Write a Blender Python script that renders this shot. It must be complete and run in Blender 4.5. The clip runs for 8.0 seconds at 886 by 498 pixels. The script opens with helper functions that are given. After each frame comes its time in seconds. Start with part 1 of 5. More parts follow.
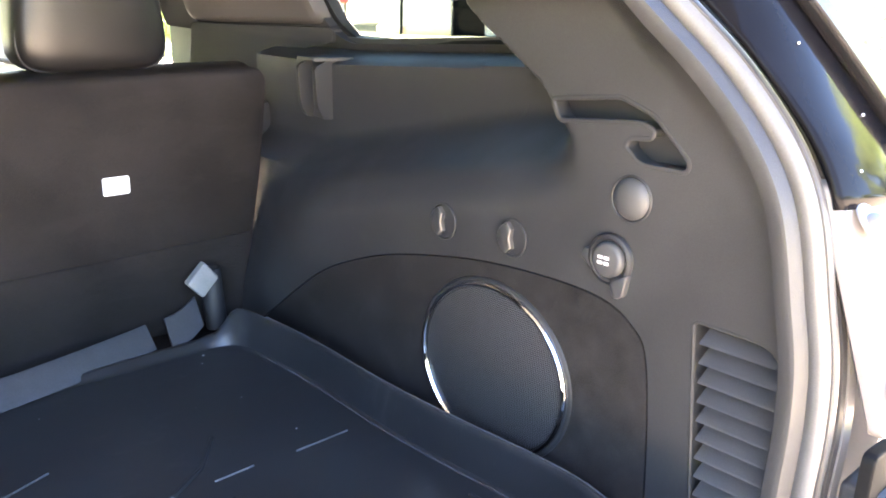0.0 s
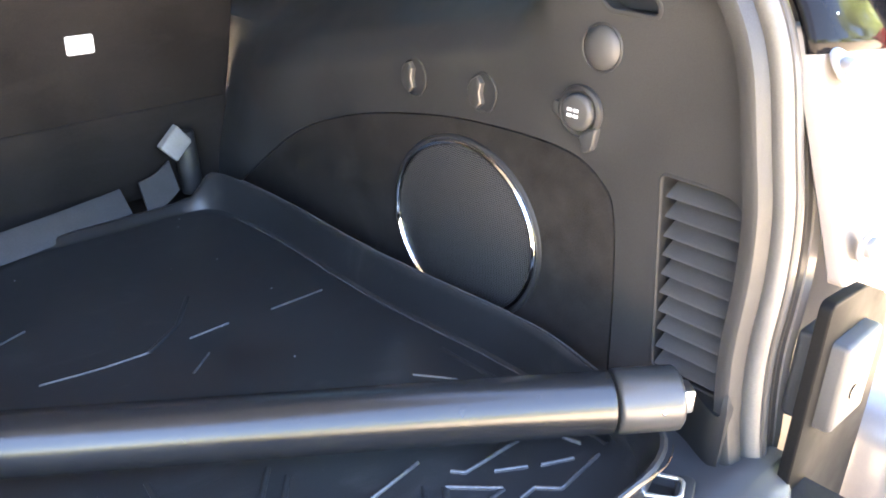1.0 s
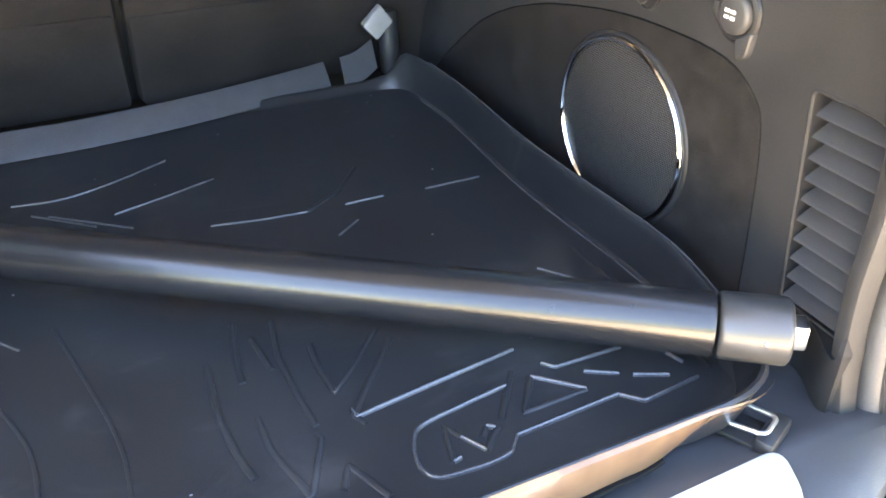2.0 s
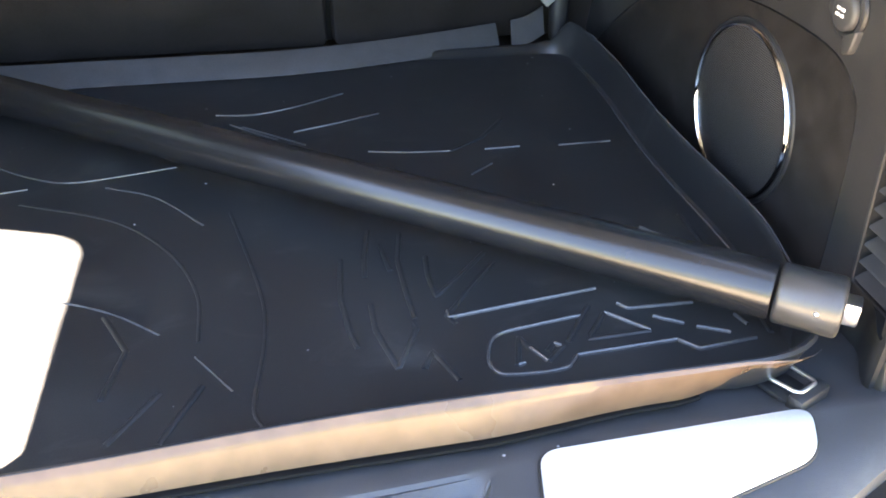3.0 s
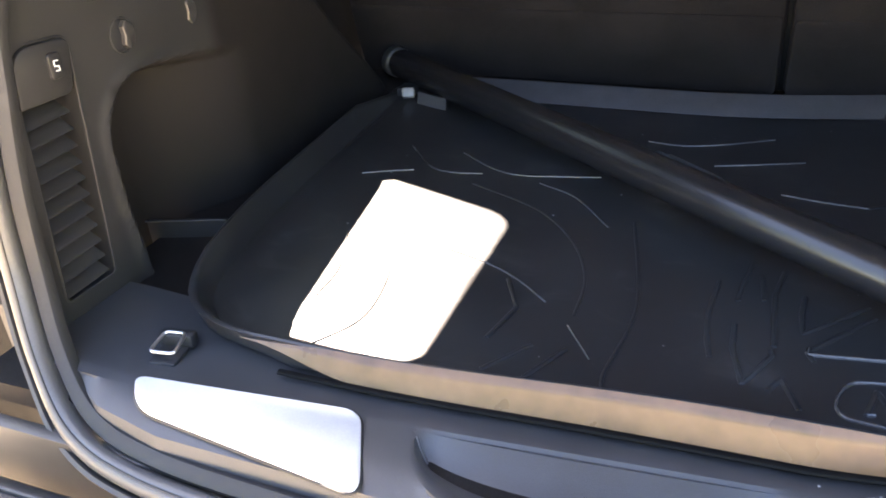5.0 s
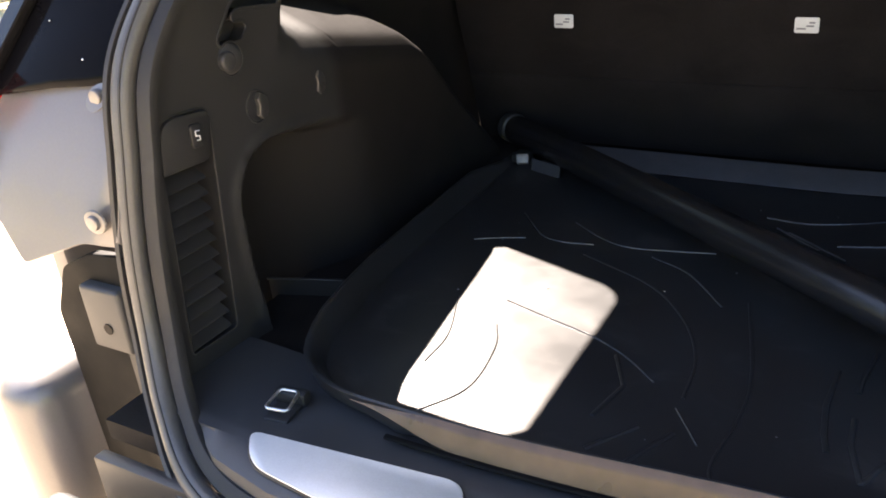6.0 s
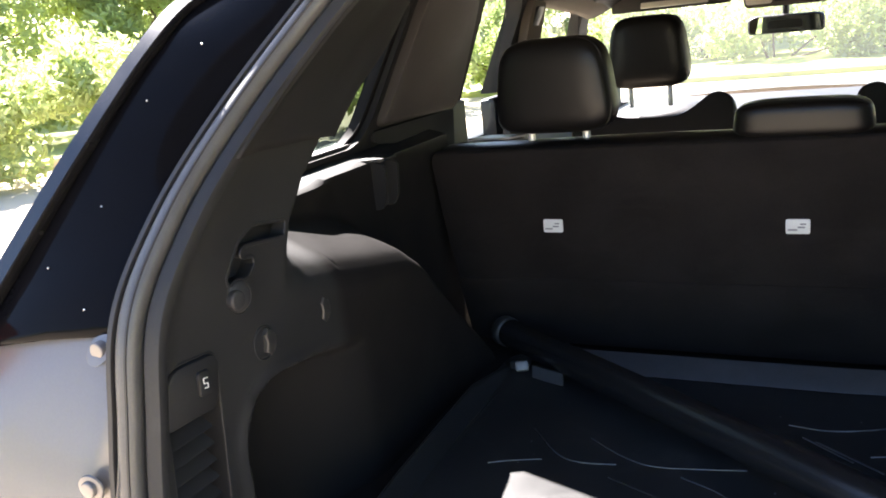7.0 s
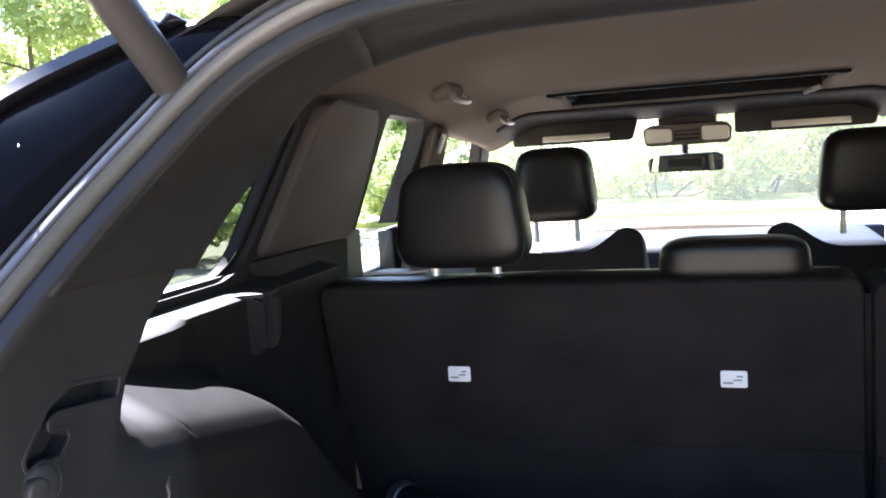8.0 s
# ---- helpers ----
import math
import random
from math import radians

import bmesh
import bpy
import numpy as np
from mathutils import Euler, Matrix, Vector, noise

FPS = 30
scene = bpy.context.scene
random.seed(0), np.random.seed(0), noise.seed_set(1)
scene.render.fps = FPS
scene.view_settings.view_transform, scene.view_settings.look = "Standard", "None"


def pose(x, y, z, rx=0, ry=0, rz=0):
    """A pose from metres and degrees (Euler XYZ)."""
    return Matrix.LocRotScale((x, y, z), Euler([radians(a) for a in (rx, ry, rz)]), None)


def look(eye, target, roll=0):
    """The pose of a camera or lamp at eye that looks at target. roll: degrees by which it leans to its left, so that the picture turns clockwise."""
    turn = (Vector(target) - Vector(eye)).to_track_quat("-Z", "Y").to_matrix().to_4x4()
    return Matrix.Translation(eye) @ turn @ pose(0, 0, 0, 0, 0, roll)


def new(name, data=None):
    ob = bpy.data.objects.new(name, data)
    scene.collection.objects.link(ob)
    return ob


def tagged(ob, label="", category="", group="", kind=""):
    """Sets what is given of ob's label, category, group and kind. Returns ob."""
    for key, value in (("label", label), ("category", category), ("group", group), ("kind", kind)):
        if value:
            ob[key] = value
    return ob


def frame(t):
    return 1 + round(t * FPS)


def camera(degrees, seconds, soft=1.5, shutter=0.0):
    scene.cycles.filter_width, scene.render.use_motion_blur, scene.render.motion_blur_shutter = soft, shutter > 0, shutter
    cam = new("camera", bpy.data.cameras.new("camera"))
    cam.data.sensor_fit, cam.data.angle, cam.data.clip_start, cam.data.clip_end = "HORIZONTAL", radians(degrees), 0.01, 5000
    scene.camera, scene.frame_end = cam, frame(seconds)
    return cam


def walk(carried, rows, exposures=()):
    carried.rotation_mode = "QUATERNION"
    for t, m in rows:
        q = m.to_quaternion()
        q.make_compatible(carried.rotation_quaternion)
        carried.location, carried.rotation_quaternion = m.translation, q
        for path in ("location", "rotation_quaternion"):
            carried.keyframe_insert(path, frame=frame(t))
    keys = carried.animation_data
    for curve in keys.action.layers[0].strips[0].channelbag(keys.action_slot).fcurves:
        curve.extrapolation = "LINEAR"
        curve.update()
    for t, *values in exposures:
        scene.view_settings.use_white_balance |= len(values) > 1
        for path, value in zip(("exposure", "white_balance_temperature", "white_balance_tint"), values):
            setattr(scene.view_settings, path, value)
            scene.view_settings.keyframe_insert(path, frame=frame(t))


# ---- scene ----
cam = camera(55.5, 8.0, soft=1.8)
PATH = [
    (0, (-0.05, -0.293, 1.363), (1.266, 1.092, 0.773), 1.6),
    (0.5, (-0.039, -0.297, 1.349), (1.29, 1.012, 0.627), 1.6),
    (1, (-0.025, -0.312, 1.339), (1.23, 0.985, 0.476), 1.5),
    (1.5, (0.002, -0.345, 1.335), (1.045, 1.048, 0.35), 0.9),
    (2, (0.071, -0.4, 1.335), (0.783, 1.132, 0.263), 0.0),
    (2.2, (0.098, -0.427, 1.334), (0.677, 1.143, 0.238), -0.3),
    (3.3, (0.103, -0.601, 1.396), (0.295, 1.033, 0.258), 0.6),
    (3.5, (0.107, -0.625, 1.399), (0.203, 1.022, 0.269), 0.1),
    (4, (0.175, -0.654, 1.391), (-0.012, 1.014, 0.304), -1.4),
    (4.5, (0.189, -0.674, 1.389), (-0.28, 0.969, 0.35), -3.2),
    (5, (0.176, -0.686, 1.392), (-0.532, 0.895, 0.392), -4.4),
    (5.2, (0.176, -0.684, 1.382), (-0.613, 0.877, 0.413), -4.5),
    (6.3, (0.177, -0.691, 1.447), (-0.821, 0.85, 0.654), -6.0),
    (6.5, (0.162, -0.685, 1.458), (-0.836, 0.901, 0.76), -6.7),
    (7, (0.06, -0.655, 1.49), (-0.824, 1.064, 0.976), -6.3),
    (7.5, (-0.044, -0.575, 1.504), (-0.778, 1.246, 1.125), -4.2),
    (8, (-0.036, -0.446, 1.467), (-0.687, 1.43, 1.232), -3.9),
]
walk(cam, [(t, look(eye, target, roll)) for t, eye, target, roll in PATH], [(0, 6.25, 6250, 19), (0.5, 6.28, 6400, 18), (1.0, 6.1, 6600, 17), (1.5, 5.8, 6900, 16), (2.0, 6.12, 7000, 15), (2.2, 6.1, 7000, 15), (3.5, 5.1, 7100, 15), (4.0, 4.6, 7100, 16), (4.5, 4.6, 7100, 18), (5.2, 4.95, 7000, 20), (6.3, 3.25, 6600, 17), (7, 3.5, 6000, 16), (7.5, 4.05, 5600, 19), (8, 3.8, 5400, 19)])

# world, sun
SUN_DIR = Vector((0.80, -0.675, -1.0)).normalized()
world = bpy.data.worlds.new("world")
scene.world = world
world.use_nodes = True
wn = world.node_tree
sky = wn.nodes.new("ShaderNodeTexSky")
sky.sky_type, sky.sun_disc = "NISHITA", False
sky.sun_elevation = math.asin(-SUN_DIR.z)
sky.sun_rotation = math.atan2(-SUN_DIR.x, -SUN_DIR.y)
wn.links.new(sky.outputs[0], wn.nodes["Background"].inputs[0])
wn.nodes["Background"].inputs[1].default_value = 0.06
sun = new("sun", bpy.data.lights.new("sun", "SUN"))
sun.data.energy, sun.data.angle, sun.data.color = 5.0, radians(0.5), (1.0, 0.91, 0.78)
sun.rotation_mode = "QUATERNION"
sun.rotation_quaternion = SUN_DIR.to_track_quat("-Z", "Y")


# ---- materials ----
def material(name, base, rough=0.5, metal=0.0, vary=0.15, scale=20.0, bump=0.0, bump_scale=300.0, coat=0.0, spec=0.5, bump_dist=0.001):
    """A surface with broad stains, fine grain and relief."""
    m = bpy.data.materials.new(name)
    m.use_nodes = True
    nt = m.node_tree
    b = nt.nodes["Principled BSDF"]
    b.inputs["Roughness"].default_value, b.inputs["Metallic"].default_value = rough, metal
    b.inputs["Coat Weight"].default_value, b.inputs["Specular IOR Level"].default_value = coat, spec
    co = nt.nodes.new("ShaderNodeTexCoord")
    n1, n2 = nt.nodes.new("ShaderNodeTexNoise"), nt.nodes.new("ShaderNodeTexNoise")
    n1.inputs["Scale"].default_value, n1.inputs["Detail"].default_value = scale, 6
    n2.inputs["Scale"].default_value, n2.inputs["Detail"].default_value = bump_scale, 2
    for n in (n1, n2):
        nt.links.new(co.outputs["Object"], n.inputs["Vector"])
    add = nt.nodes.new("ShaderNodeMath")
    add.operation = "ADD"
    nt.links.new(n1.outputs[0], add.inputs[0])
    nt.links.new(n2.outputs[0], add.inputs[1])
    ramp = nt.nodes.new("ShaderNodeMapRange")
    ramp.inputs[1].default_value, ramp.inputs[2].default_value = 0.6, 1.4
    ramp.inputs[3].default_value, ramp.inputs[4].default_value = 1 - vary, 1 + vary
    nt.links.new(add.outputs[0], ramp.inputs[0])
    mix = nt.nodes.new("ShaderNodeVectorMath")
    mix.operation = "SCALE"
    mix.inputs[0].default_value = base
    nt.links.new(ramp.outputs[0], mix.inputs["Scale"])
    nt.links.new(mix.outputs[0], b.inputs["Base Color"])
    rr = nt.nodes.new("ShaderNodeMapRange")
    rr.inputs[1].default_value, rr.inputs[2].default_value = 0.3, 0.7
    rr.inputs[3].default_value, rr.inputs[4].default_value = max(0.02, rough - 0.5 * vary * rough), min(1, rough + 0.5 * vary * rough)
    nt.links.new(n1.outputs[0], rr.inputs[0])
    nt.links.new(rr.outputs[0], b.inputs["Roughness"])
    if bump:
        bp = nt.nodes.new("ShaderNodeBump")
        bp.inputs["Strength"].default_value, bp.inputs["Distance"].default_value = bump, bump_dist
        nt.links.new(n2.outputs[0], bp.inputs["Height"])
        nt.links.new(bp.outputs[0], b.inputs["Normal"])
    return m


PLASTIC = material("grained_plastic", (0.021, 0.021, 0.0215), 0.55, vary=0.3, scale=9, bump=0.3, bump_scale=900, spec=0.38)
PLASTIC_DARK = material("dark_plastic", (0.016, 0.016, 0.017), 0.5, vary=0.2, scale=12, bump=0.15, bump_scale=700)
CARPET = material("charcoal_carpet", (0.0205, 0.0176, 0.0163), 0.95, vary=0.6, scale=9, bump=0.8, bump_scale=1200, spec=0.1, bump_dist=0.003)
# lighter grey for worn edges, with their highlights painted into the base
RIB = material("worn_rubber_highlight", (0.052, 0.052, 0.054), 0.2, vary=0.4, scale=40, spec=0.75)
# black rubber; the brown base paints in the warm ground's reflection
LIP_REFLECT = material("lip_rubber_reflection", (0.096, 0.061, 0.038), 0.30, vary=0.30, scale=14, bump=0.08, bump_scale=40, spec=0.42)
RUBBER = material("black_rubber", (0.0175, 0.0182, 0.0197), 0.36, vary=0.3, scale=9, bump=0.15, bump_scale=600)
SEALRUB = material("seal_rubber", (0.035, 0.033, 0.032), 0.5, vary=0.2, scale=30, bump=0.2, bump_scale=500)
LEATHER = material("black_leather", (0.0065, 0.0058, 0.0054), 0.36, vary=0.2, scale=15, bump=0.2, bump_scale=450, spec=0.30)
FABRIC = material("headliner_fabric", (0.105, 0.090, 0.077), 0.95, vary=0.08, scale=10, bump=0.3, bump_scale=1500, spec=0.1)
PILLAR = material("pillar_cloth", (0.019, 0.0187, 0.019), 0.7, vary=0.1, scale=10, bump=0.3, bump_scale=1200, spec=0.2)
CHROME = material("chrome", (0.85, 0.85, 0.86), 0.08, 1.0, vary=0.04)
ALUMINIUM = material("satin_aluminium", (0.78, 0.78, 0.78), 0.42, 0.55, vary=0.05, scale=40, bump=0.1, bump_scale=400)
STEEL = material("brushed_steel", (0.75, 0.75, 0.75), 0.32, 1.0, vary=0.08, scale=40, bump=0.1, bump_scale=400)
SATIN = material("satin_grey", (0.036, 0.036, 0.0365), 0.55, vary=0.15, scale=20, bump=0.15, bump_scale=700)
GLOSS = material("black_gloss", (0.004, 0.004, 0.005), 0.10, vary=0.2, scale=30, spec=0.05)
BLACKPAINT = material("black_primer", (0.005, 0.005, 0.005), 0.6, vary=0.3, scale=20, spec=0.08)
INSERT_CARPET = material("insert_carpet", (0.0165, 0.0153, 0.0148), 0.95, vary=0.6, scale=45, bump=0.45, bump_scale=900, spec=0.08, bump_dist=0.003)
PAINT = material("silver_paint", (0.175, 0.165, 0.160), 0.40, 0.35, vary=0.05, scale=8, coat=0.2)
WHITE = material("white_paper", (0.75, 0.75, 0.73), 0.7, vary=0.05)
RED = material("red_lens", (0.55, 0.02, 0.015), 0.12, vary=0.1, coat=0.5)
TUBE = material("tube_vinyl", (0.012, 0.012, 0.013), 0.25, vary=0.12, scale=25, bump=0.12, bump_scale=800)
CONCRETE = material("sunlit_concrete", (0.47, 0.385, 0.275), 0.9, vary=0.15, scale=1.5, bump=0.4, bump_scale=60)
GRASS = material("grass_green", (0.27, 0.30, 0.08), 0.9, vary=0.5, scale=3)
LEAF = material("leaf_green", (0.37, 0.43, 0.17), 0.6, vary=0.5, scale=1.5)
lt = LEAF.node_tree
lp = lt.nodes["Principled BSDF"]
ltr, lmx = lt.nodes.new("ShaderNodeBsdfTranslucent"), lt.nodes.new("ShaderNodeMixShader")
ltr.inputs[0].default_value, lmx.inputs[0].default_value = (0.46, 0.52, 0.20, 1), 0.45
lt.links.new(lp.outputs[0], lmx.inputs[1])
lt.links.new(ltr.outputs[0], lmx.inputs[2])
lt.links.new(lmx.outputs[0], lt.nodes["Material Output"].inputs[0])
BARK = material("bark", (0.12, 0.09, 0.06), 0.9, vary=0.4, scale=8, bump=0.6, bump_scale=40)


PILLAR_DARK = material("black_header", (0.014, 0.014, 0.0145), 0.7, vary=0.15, scale=10, bump=0.25, bump_scale=900, spec=0.15)
SILLPLASTIC = material("sill_plastic", (0.050, 0.050, 0.053), 0.42, vary=0.2, scale=14, bump=0.3, bump_scale=1000)
PILLAR_PAD = material("pillar_padding", (0.050, 0.045, 0.043), 0.6, vary=0.12, scale=10, bump=0.3, bump_scale=1200, spec=0.25)
SEALBULB = material("seal_bulb", (0.075, 0.074, 0.073), 0.38, vary=0.15, scale=30, bump=0.15, bump_scale=500)
# the mat's rubber in a lighter grey that paints in the flaps' sheen
FLAP = material("flap_rubber_sheen", (0.05, 0.05, 0.053), 0.42, vary=0.25, scale=30, bump=0.2, bump_scale=500)
HINGE = material("pale_plastic", (0.19, 0.185, 0.18), 0.35, vary=0.12, scale=30)
LEATHER_SEAM = material("leather_seam", (0.010, 0.010, 0.010), 0.5, vary=0.1, scale=15)
INK = material("grey_ink", (0.25, 0.25, 0.26), 0.7, vary=0.05)
MIRROR = material("mirror_glass", (0.85, 0.87, 0.86), 0.02, 1.0, vary=0.02)
LENS = material("lamp_lens", (0.75, 0.70, 0.60), 0.25, vary=0.05, scale=60)
CAP = material("cap_plastic", (0.035, 0.034, 0.033), 0.33, vary=0.12, scale=25, bump=0.1, bump_scale=800)
GLOSSTRIM = material("gloss_trim", (0.008, 0.008, 0.009), 0.25, 0.0, vary=0.2, scale=30)
STRUT = material("strut_paint", (0.034, 0.032, 0.031), 0.4, vary=0.15, scale=30)
WHITEWALL = material("white_render", (0.72, 0.71, 0.68), 0.85, vary=0.06, scale=2, bump=0.3, bump_scale=80)
GRILLE = material("speaker_mesh", (0.030, 0.030, 0.031), 0.45, vary=0.1, scale=20)
nt = GRILLE.node_tree
gco, gsep = nt.nodes.new("ShaderNodeTexCoord"), nt.nodes.new("ShaderNodeSeparateXYZ")
nt.links.new(gco.outputs["Object"], gsep.inputs[0])


def gmath(op, a, b):
    n = nt.nodes.new("ShaderNodeMath")
    n.operation = op
    for i, v in enumerate((a, b)):
        if isinstance(v, (int, float)):
            n.inputs[i].default_value = v
        elif v is not None:
            nt.links.new(v, n.inputs[i])
    return n.outputs[0]


ga = gmath("SINE", gmath("MULTIPLY", gmath("ADD", gsep.outputs[1], gsep.outputs[2]), 1300.0), None)
gb = gmath("SINE", gmath("MULTIPLY", gmath("SUBTRACT", gsep.outputs[1], gsep.outputs[2]), 1300.0), None)
gh = gmath("GREATER_THAN", gmath("MULTIPLY", ga, gb), 0.15)
gm = nt.nodes.new("ShaderNodeMix")
gm.data_type = "RGBA"
gm.inputs[6].default_value, gm.inputs[7].default_value = (0.045, 0.045, 0.046, 1), (0.002, 0.002, 0.002, 1)
nt.links.new(gh, gm.inputs[0])
nt.links.new(gm.outputs[2], nt.nodes["Principled BSDF"].inputs["Base Color"])
nt.links.new(gmath("MULTIPLY", gmath("SUBTRACT", 1.0, gh), 0.7), nt.nodes["Principled BSDF"].inputs["Specular IOR Level"])


def dusty(m, scale, lo, hi, amount, colour, stretch=(1.0, 1.0, 1.0)):
    """Dust, scuffs and smudges of their own shape over a surface."""
    t = m.node_tree
    b = t.nodes["Principled BSDF"]
    co, mp, n = t.nodes.new("ShaderNodeTexCoord"), t.nodes.new("ShaderNodeMapping"), t.nodes.new("ShaderNodeTexNoise")
    mp.inputs["Scale"].default_value = stretch
    n.inputs["Scale"].default_value, n.inputs["Detail"].default_value, n.inputs["Roughness"].default_value = scale, 8, 0.65
    n.inputs["Distortion"].default_value = 0.6
    rg_, mx = t.nodes.new("ShaderNodeMapRange"), t.nodes.new("ShaderNodeMix")
    rg_.inputs[1].default_value, rg_.inputs[2].default_value, rg_.inputs[4].default_value = lo, hi, amount
    mx.data_type = "RGBA"
    old = b.inputs["Base Color"].links[0].from_socket
    t.links.new(co.outputs["Object"], mp.inputs[0])
    t.links.new(mp.outputs[0], n.inputs["Vector"])
    t.links.new(n.outputs[0], rg_.inputs[0])
    t.links.new(rg_.outputs[0], mx.inputs[0])
    t.links.new(old, mx.inputs[6])
    mx.inputs[7].default_value = (*colour, 1)
    t.links.new(mx.outputs[2], b.inputs["Base Color"])


dusty(RUBBER, 9.0, 0.56, 0.74, 0.6, (0.055, 0.054, 0.053), (1.0, 1.6, 1.0))
dusty(RUBBER, 60.0, 0.64, 0.76, 0.5, (0.06, 0.06, 0.06))
dusty(PLASTIC, 14.0, 0.58, 0.76, 0.4, (0.045, 0.044, 0.043))
dusty(SILLPLASTIC, 18.0, 0.58, 0.76, 0.4, (0.085, 0.084, 0.083))
dusty(TUBE, 30.0, 0.62, 0.76, 0.5, (0.035, 0.034, 0.033))
dusty(CARPET, 7.0, 0.50, 0.72, 0.6, (0.030, 0.0255, 0.0235), (1.0, 1.0, 2.2))
dusty(INSERT_CARPET, 16.0, 0.52, 0.72, 0.5, (0.030, 0.028, 0.027))


LINED = material("trim_with_felt_pocket", (0.021, 0.021, 0.0215), 0.55, vary=0.3, scale=9, bump=0.3, bump_scale=900, spec=0.38)
dusty(LINED, 14.0, 0.58, 0.76, 0.4, (0.045, 0.044, 0.043))
lt2 = LINED.node_tree
lco, lsep = lt2.nodes.new("ShaderNodeTexCoord"), lt2.nodes.new("ShaderNodeSeparateXYZ")
lt2.links.new(lco.outputs["Object"], lsep.inputs[0])


def ramp_of(socket, a, b):
    """0 at a, 1 at b, eased."""
    n = lt2.nodes.new("ShaderNodeMapRange")
    n.interpolation_type = "SMOOTHSTEP"
    n.inputs[1].default_value, n.inputs[2].default_value = a, b
    lt2.links.new(socket, n.inputs[0])
    return n.outputs[0]


def lined_math(op, a, b):
    n = lt2.nodes.new("ShaderNodeMath")
    n.operation = op
    for i, v in enumerate((a, b)):
        if isinstance(v, (int, float)):
            n.inputs[i].default_value = v
        else:
            lt2.links.new(v, n.inputs[i])
    return n.outputs[0]


# felt lines the pocket and covers the wheel arch
slope_z = lined_math("ADD", lsep.outputs[2], lined_math("MULTIPLY", lsep.outputs[1], 0.13))
felt = lined_math("MAXIMUM", lined_math("MULTIPLY", ramp_of(slope_z, 1.080, 1.062), ramp_of(lsep.outputs[1], 0.108, 0.124)),
                  lined_math("MULTIPLY", ramp_of(lsep.outputs[1], 0.33, 0.37), ramp_of(lsep.outputs[2], 1.252, 1.236)))
lb = lt2.nodes["Principled BSDF"]
fm = lt2.nodes.new("ShaderNodeMix")
fm.data_type = "RGBA"
fm.inputs[7].default_value = (0.0155, 0.0145, 0.0142, 1)
lt2.links.new(felt, fm.inputs[0])
lt2.links.new(lb.inputs["Base Color"].links[0].from_socket, fm.inputs[6])
lt2.links.new(fm.outputs[2], lb.inputs["Base Color"])
lt2.links.new(lined_math("SUBTRACT", 0.38, lined_math("MULTIPLY", felt, 0.28)), lb.inputs["Specular IOR Level"])


def glass_material(name, tint, clear):
    m = bpy.data.materials.new(name)
    m.use_nodes = True
    nt = m.node_tree
    nt.nodes.remove(nt.nodes["Principled BSDF"])
    tr, gl, mx = nt.nodes.new("ShaderNodeBsdfTransparent"), nt.nodes.new("ShaderNodeBsdfGlossy"), nt.nodes.new("ShaderNodeMixShader")
    tr.inputs[0].default_value = (*tint, 1)
    gl.inputs["Roughness"].default_value = 0.02
    mx.inputs[0].default_value = 1 - clear
    nt.links.new(tr.outputs[0], mx.inputs[1])
    nt.links.new(gl.outputs[0], mx.inputs[2])
    nt.links.new(mx.outputs[0], nt.nodes["Material Output"].inputs[0])
    return m


GLASS = glass_material("window_glass", (0.93, 0.96, 0.94), 0.95)
WINDSCREEN = glass_material("dusty_windscreen", (0.93, 0.96, 0.94), 0.95)
wt = WINDSCREEN.node_tree
dust, veil = wt.nodes.new("ShaderNodeBsdfTranslucent"), wt.nodes.new("ShaderNodeMixShader")
dust.inputs[0].default_value, veil.inputs[0].default_value = (0.8, 0.8, 0.78, 1), 0.028
wt.links.new(wt.nodes["Mix Shader"].outputs[0], veil.inputs[1])
wt.links.new(dust.outputs[0], veil.inputs[2])
wt.links.new(veil.outputs[0], wt.nodes["Material Output"].inputs[0])
PRIVACY = glass_material("privacy_glass", (0.32, 0.36, 0.33), 0.95)


# ---- mesh helpers ----
def finish(name, bm, mat, parent=None, label="", smooth=40):
    me = bpy.data.meshes.new(name)
    bmesh.ops.recalc_face_normals(bm, faces=bm.faces[:])
    bm.to_mesh(me)
    bm.free()
    me.materials.append(mat)
    if smooth:
        me.polygons.foreach_set("use_smooth", [True] * len(me.polygons))
        me.set_sharp_from_angle(angle=radians(smooth))
    ob = new(name, me)
    if parent:
        ob.parent = parent
    if label:
        tagged(ob, label)
    return ob


def part(name, bm, mat, parent, label="", smooth=40):
    return finish(name, bm, mat, parent, label, smooth)


def thing(name, label, category, group="", kind=""):
    return tagged(new(name), label, category, group, kind)


def box(c, size, bevel=0.0, seg=2, m=None):
    bm = bmesh.new()
    bmesh.ops.create_cube(bm, size=1)
    bmesh.ops.scale(bm, vec=size, verts=bm.verts)
    if bevel:
        bmesh.ops.bevel(bm, geom=bm.edges[:], offset=bevel, segments=seg, profile=0.5, affect="EDGES")
    if m is not None:
        bmesh.ops.transform(bm, matrix=m, verts=bm.verts)
    bmesh.ops.translate(bm, vec=c, verts=bm.verts)
    return bm


def rod(a, b, r, seg=24, r2=None, bevel=0.0):
    a, b = Vector(a), Vector(b)
    bm = bmesh.new()
    bmesh.ops.create_cone(bm, cap_ends=True, segments=seg, radius1=r, radius2=r if r2 is None else r2, depth=(b - a).length)
    if bevel:
        ends = [e for e in bm.edges if abs(e.verts[0].co.z - e.verts[1].co.z) < 1e-6]
        bmesh.ops.bevel(bm, geom=ends, offset=bevel, segments=3, profile=0.5, affect="EDGES")
    q = (b - a).to_track_quat("Z", "Y").to_matrix().to_4x4()
    bmesh.ops.transform(bm, matrix=Matrix.Translation((a + b) / 2) @ q, verts=bm.verts)
    return bm


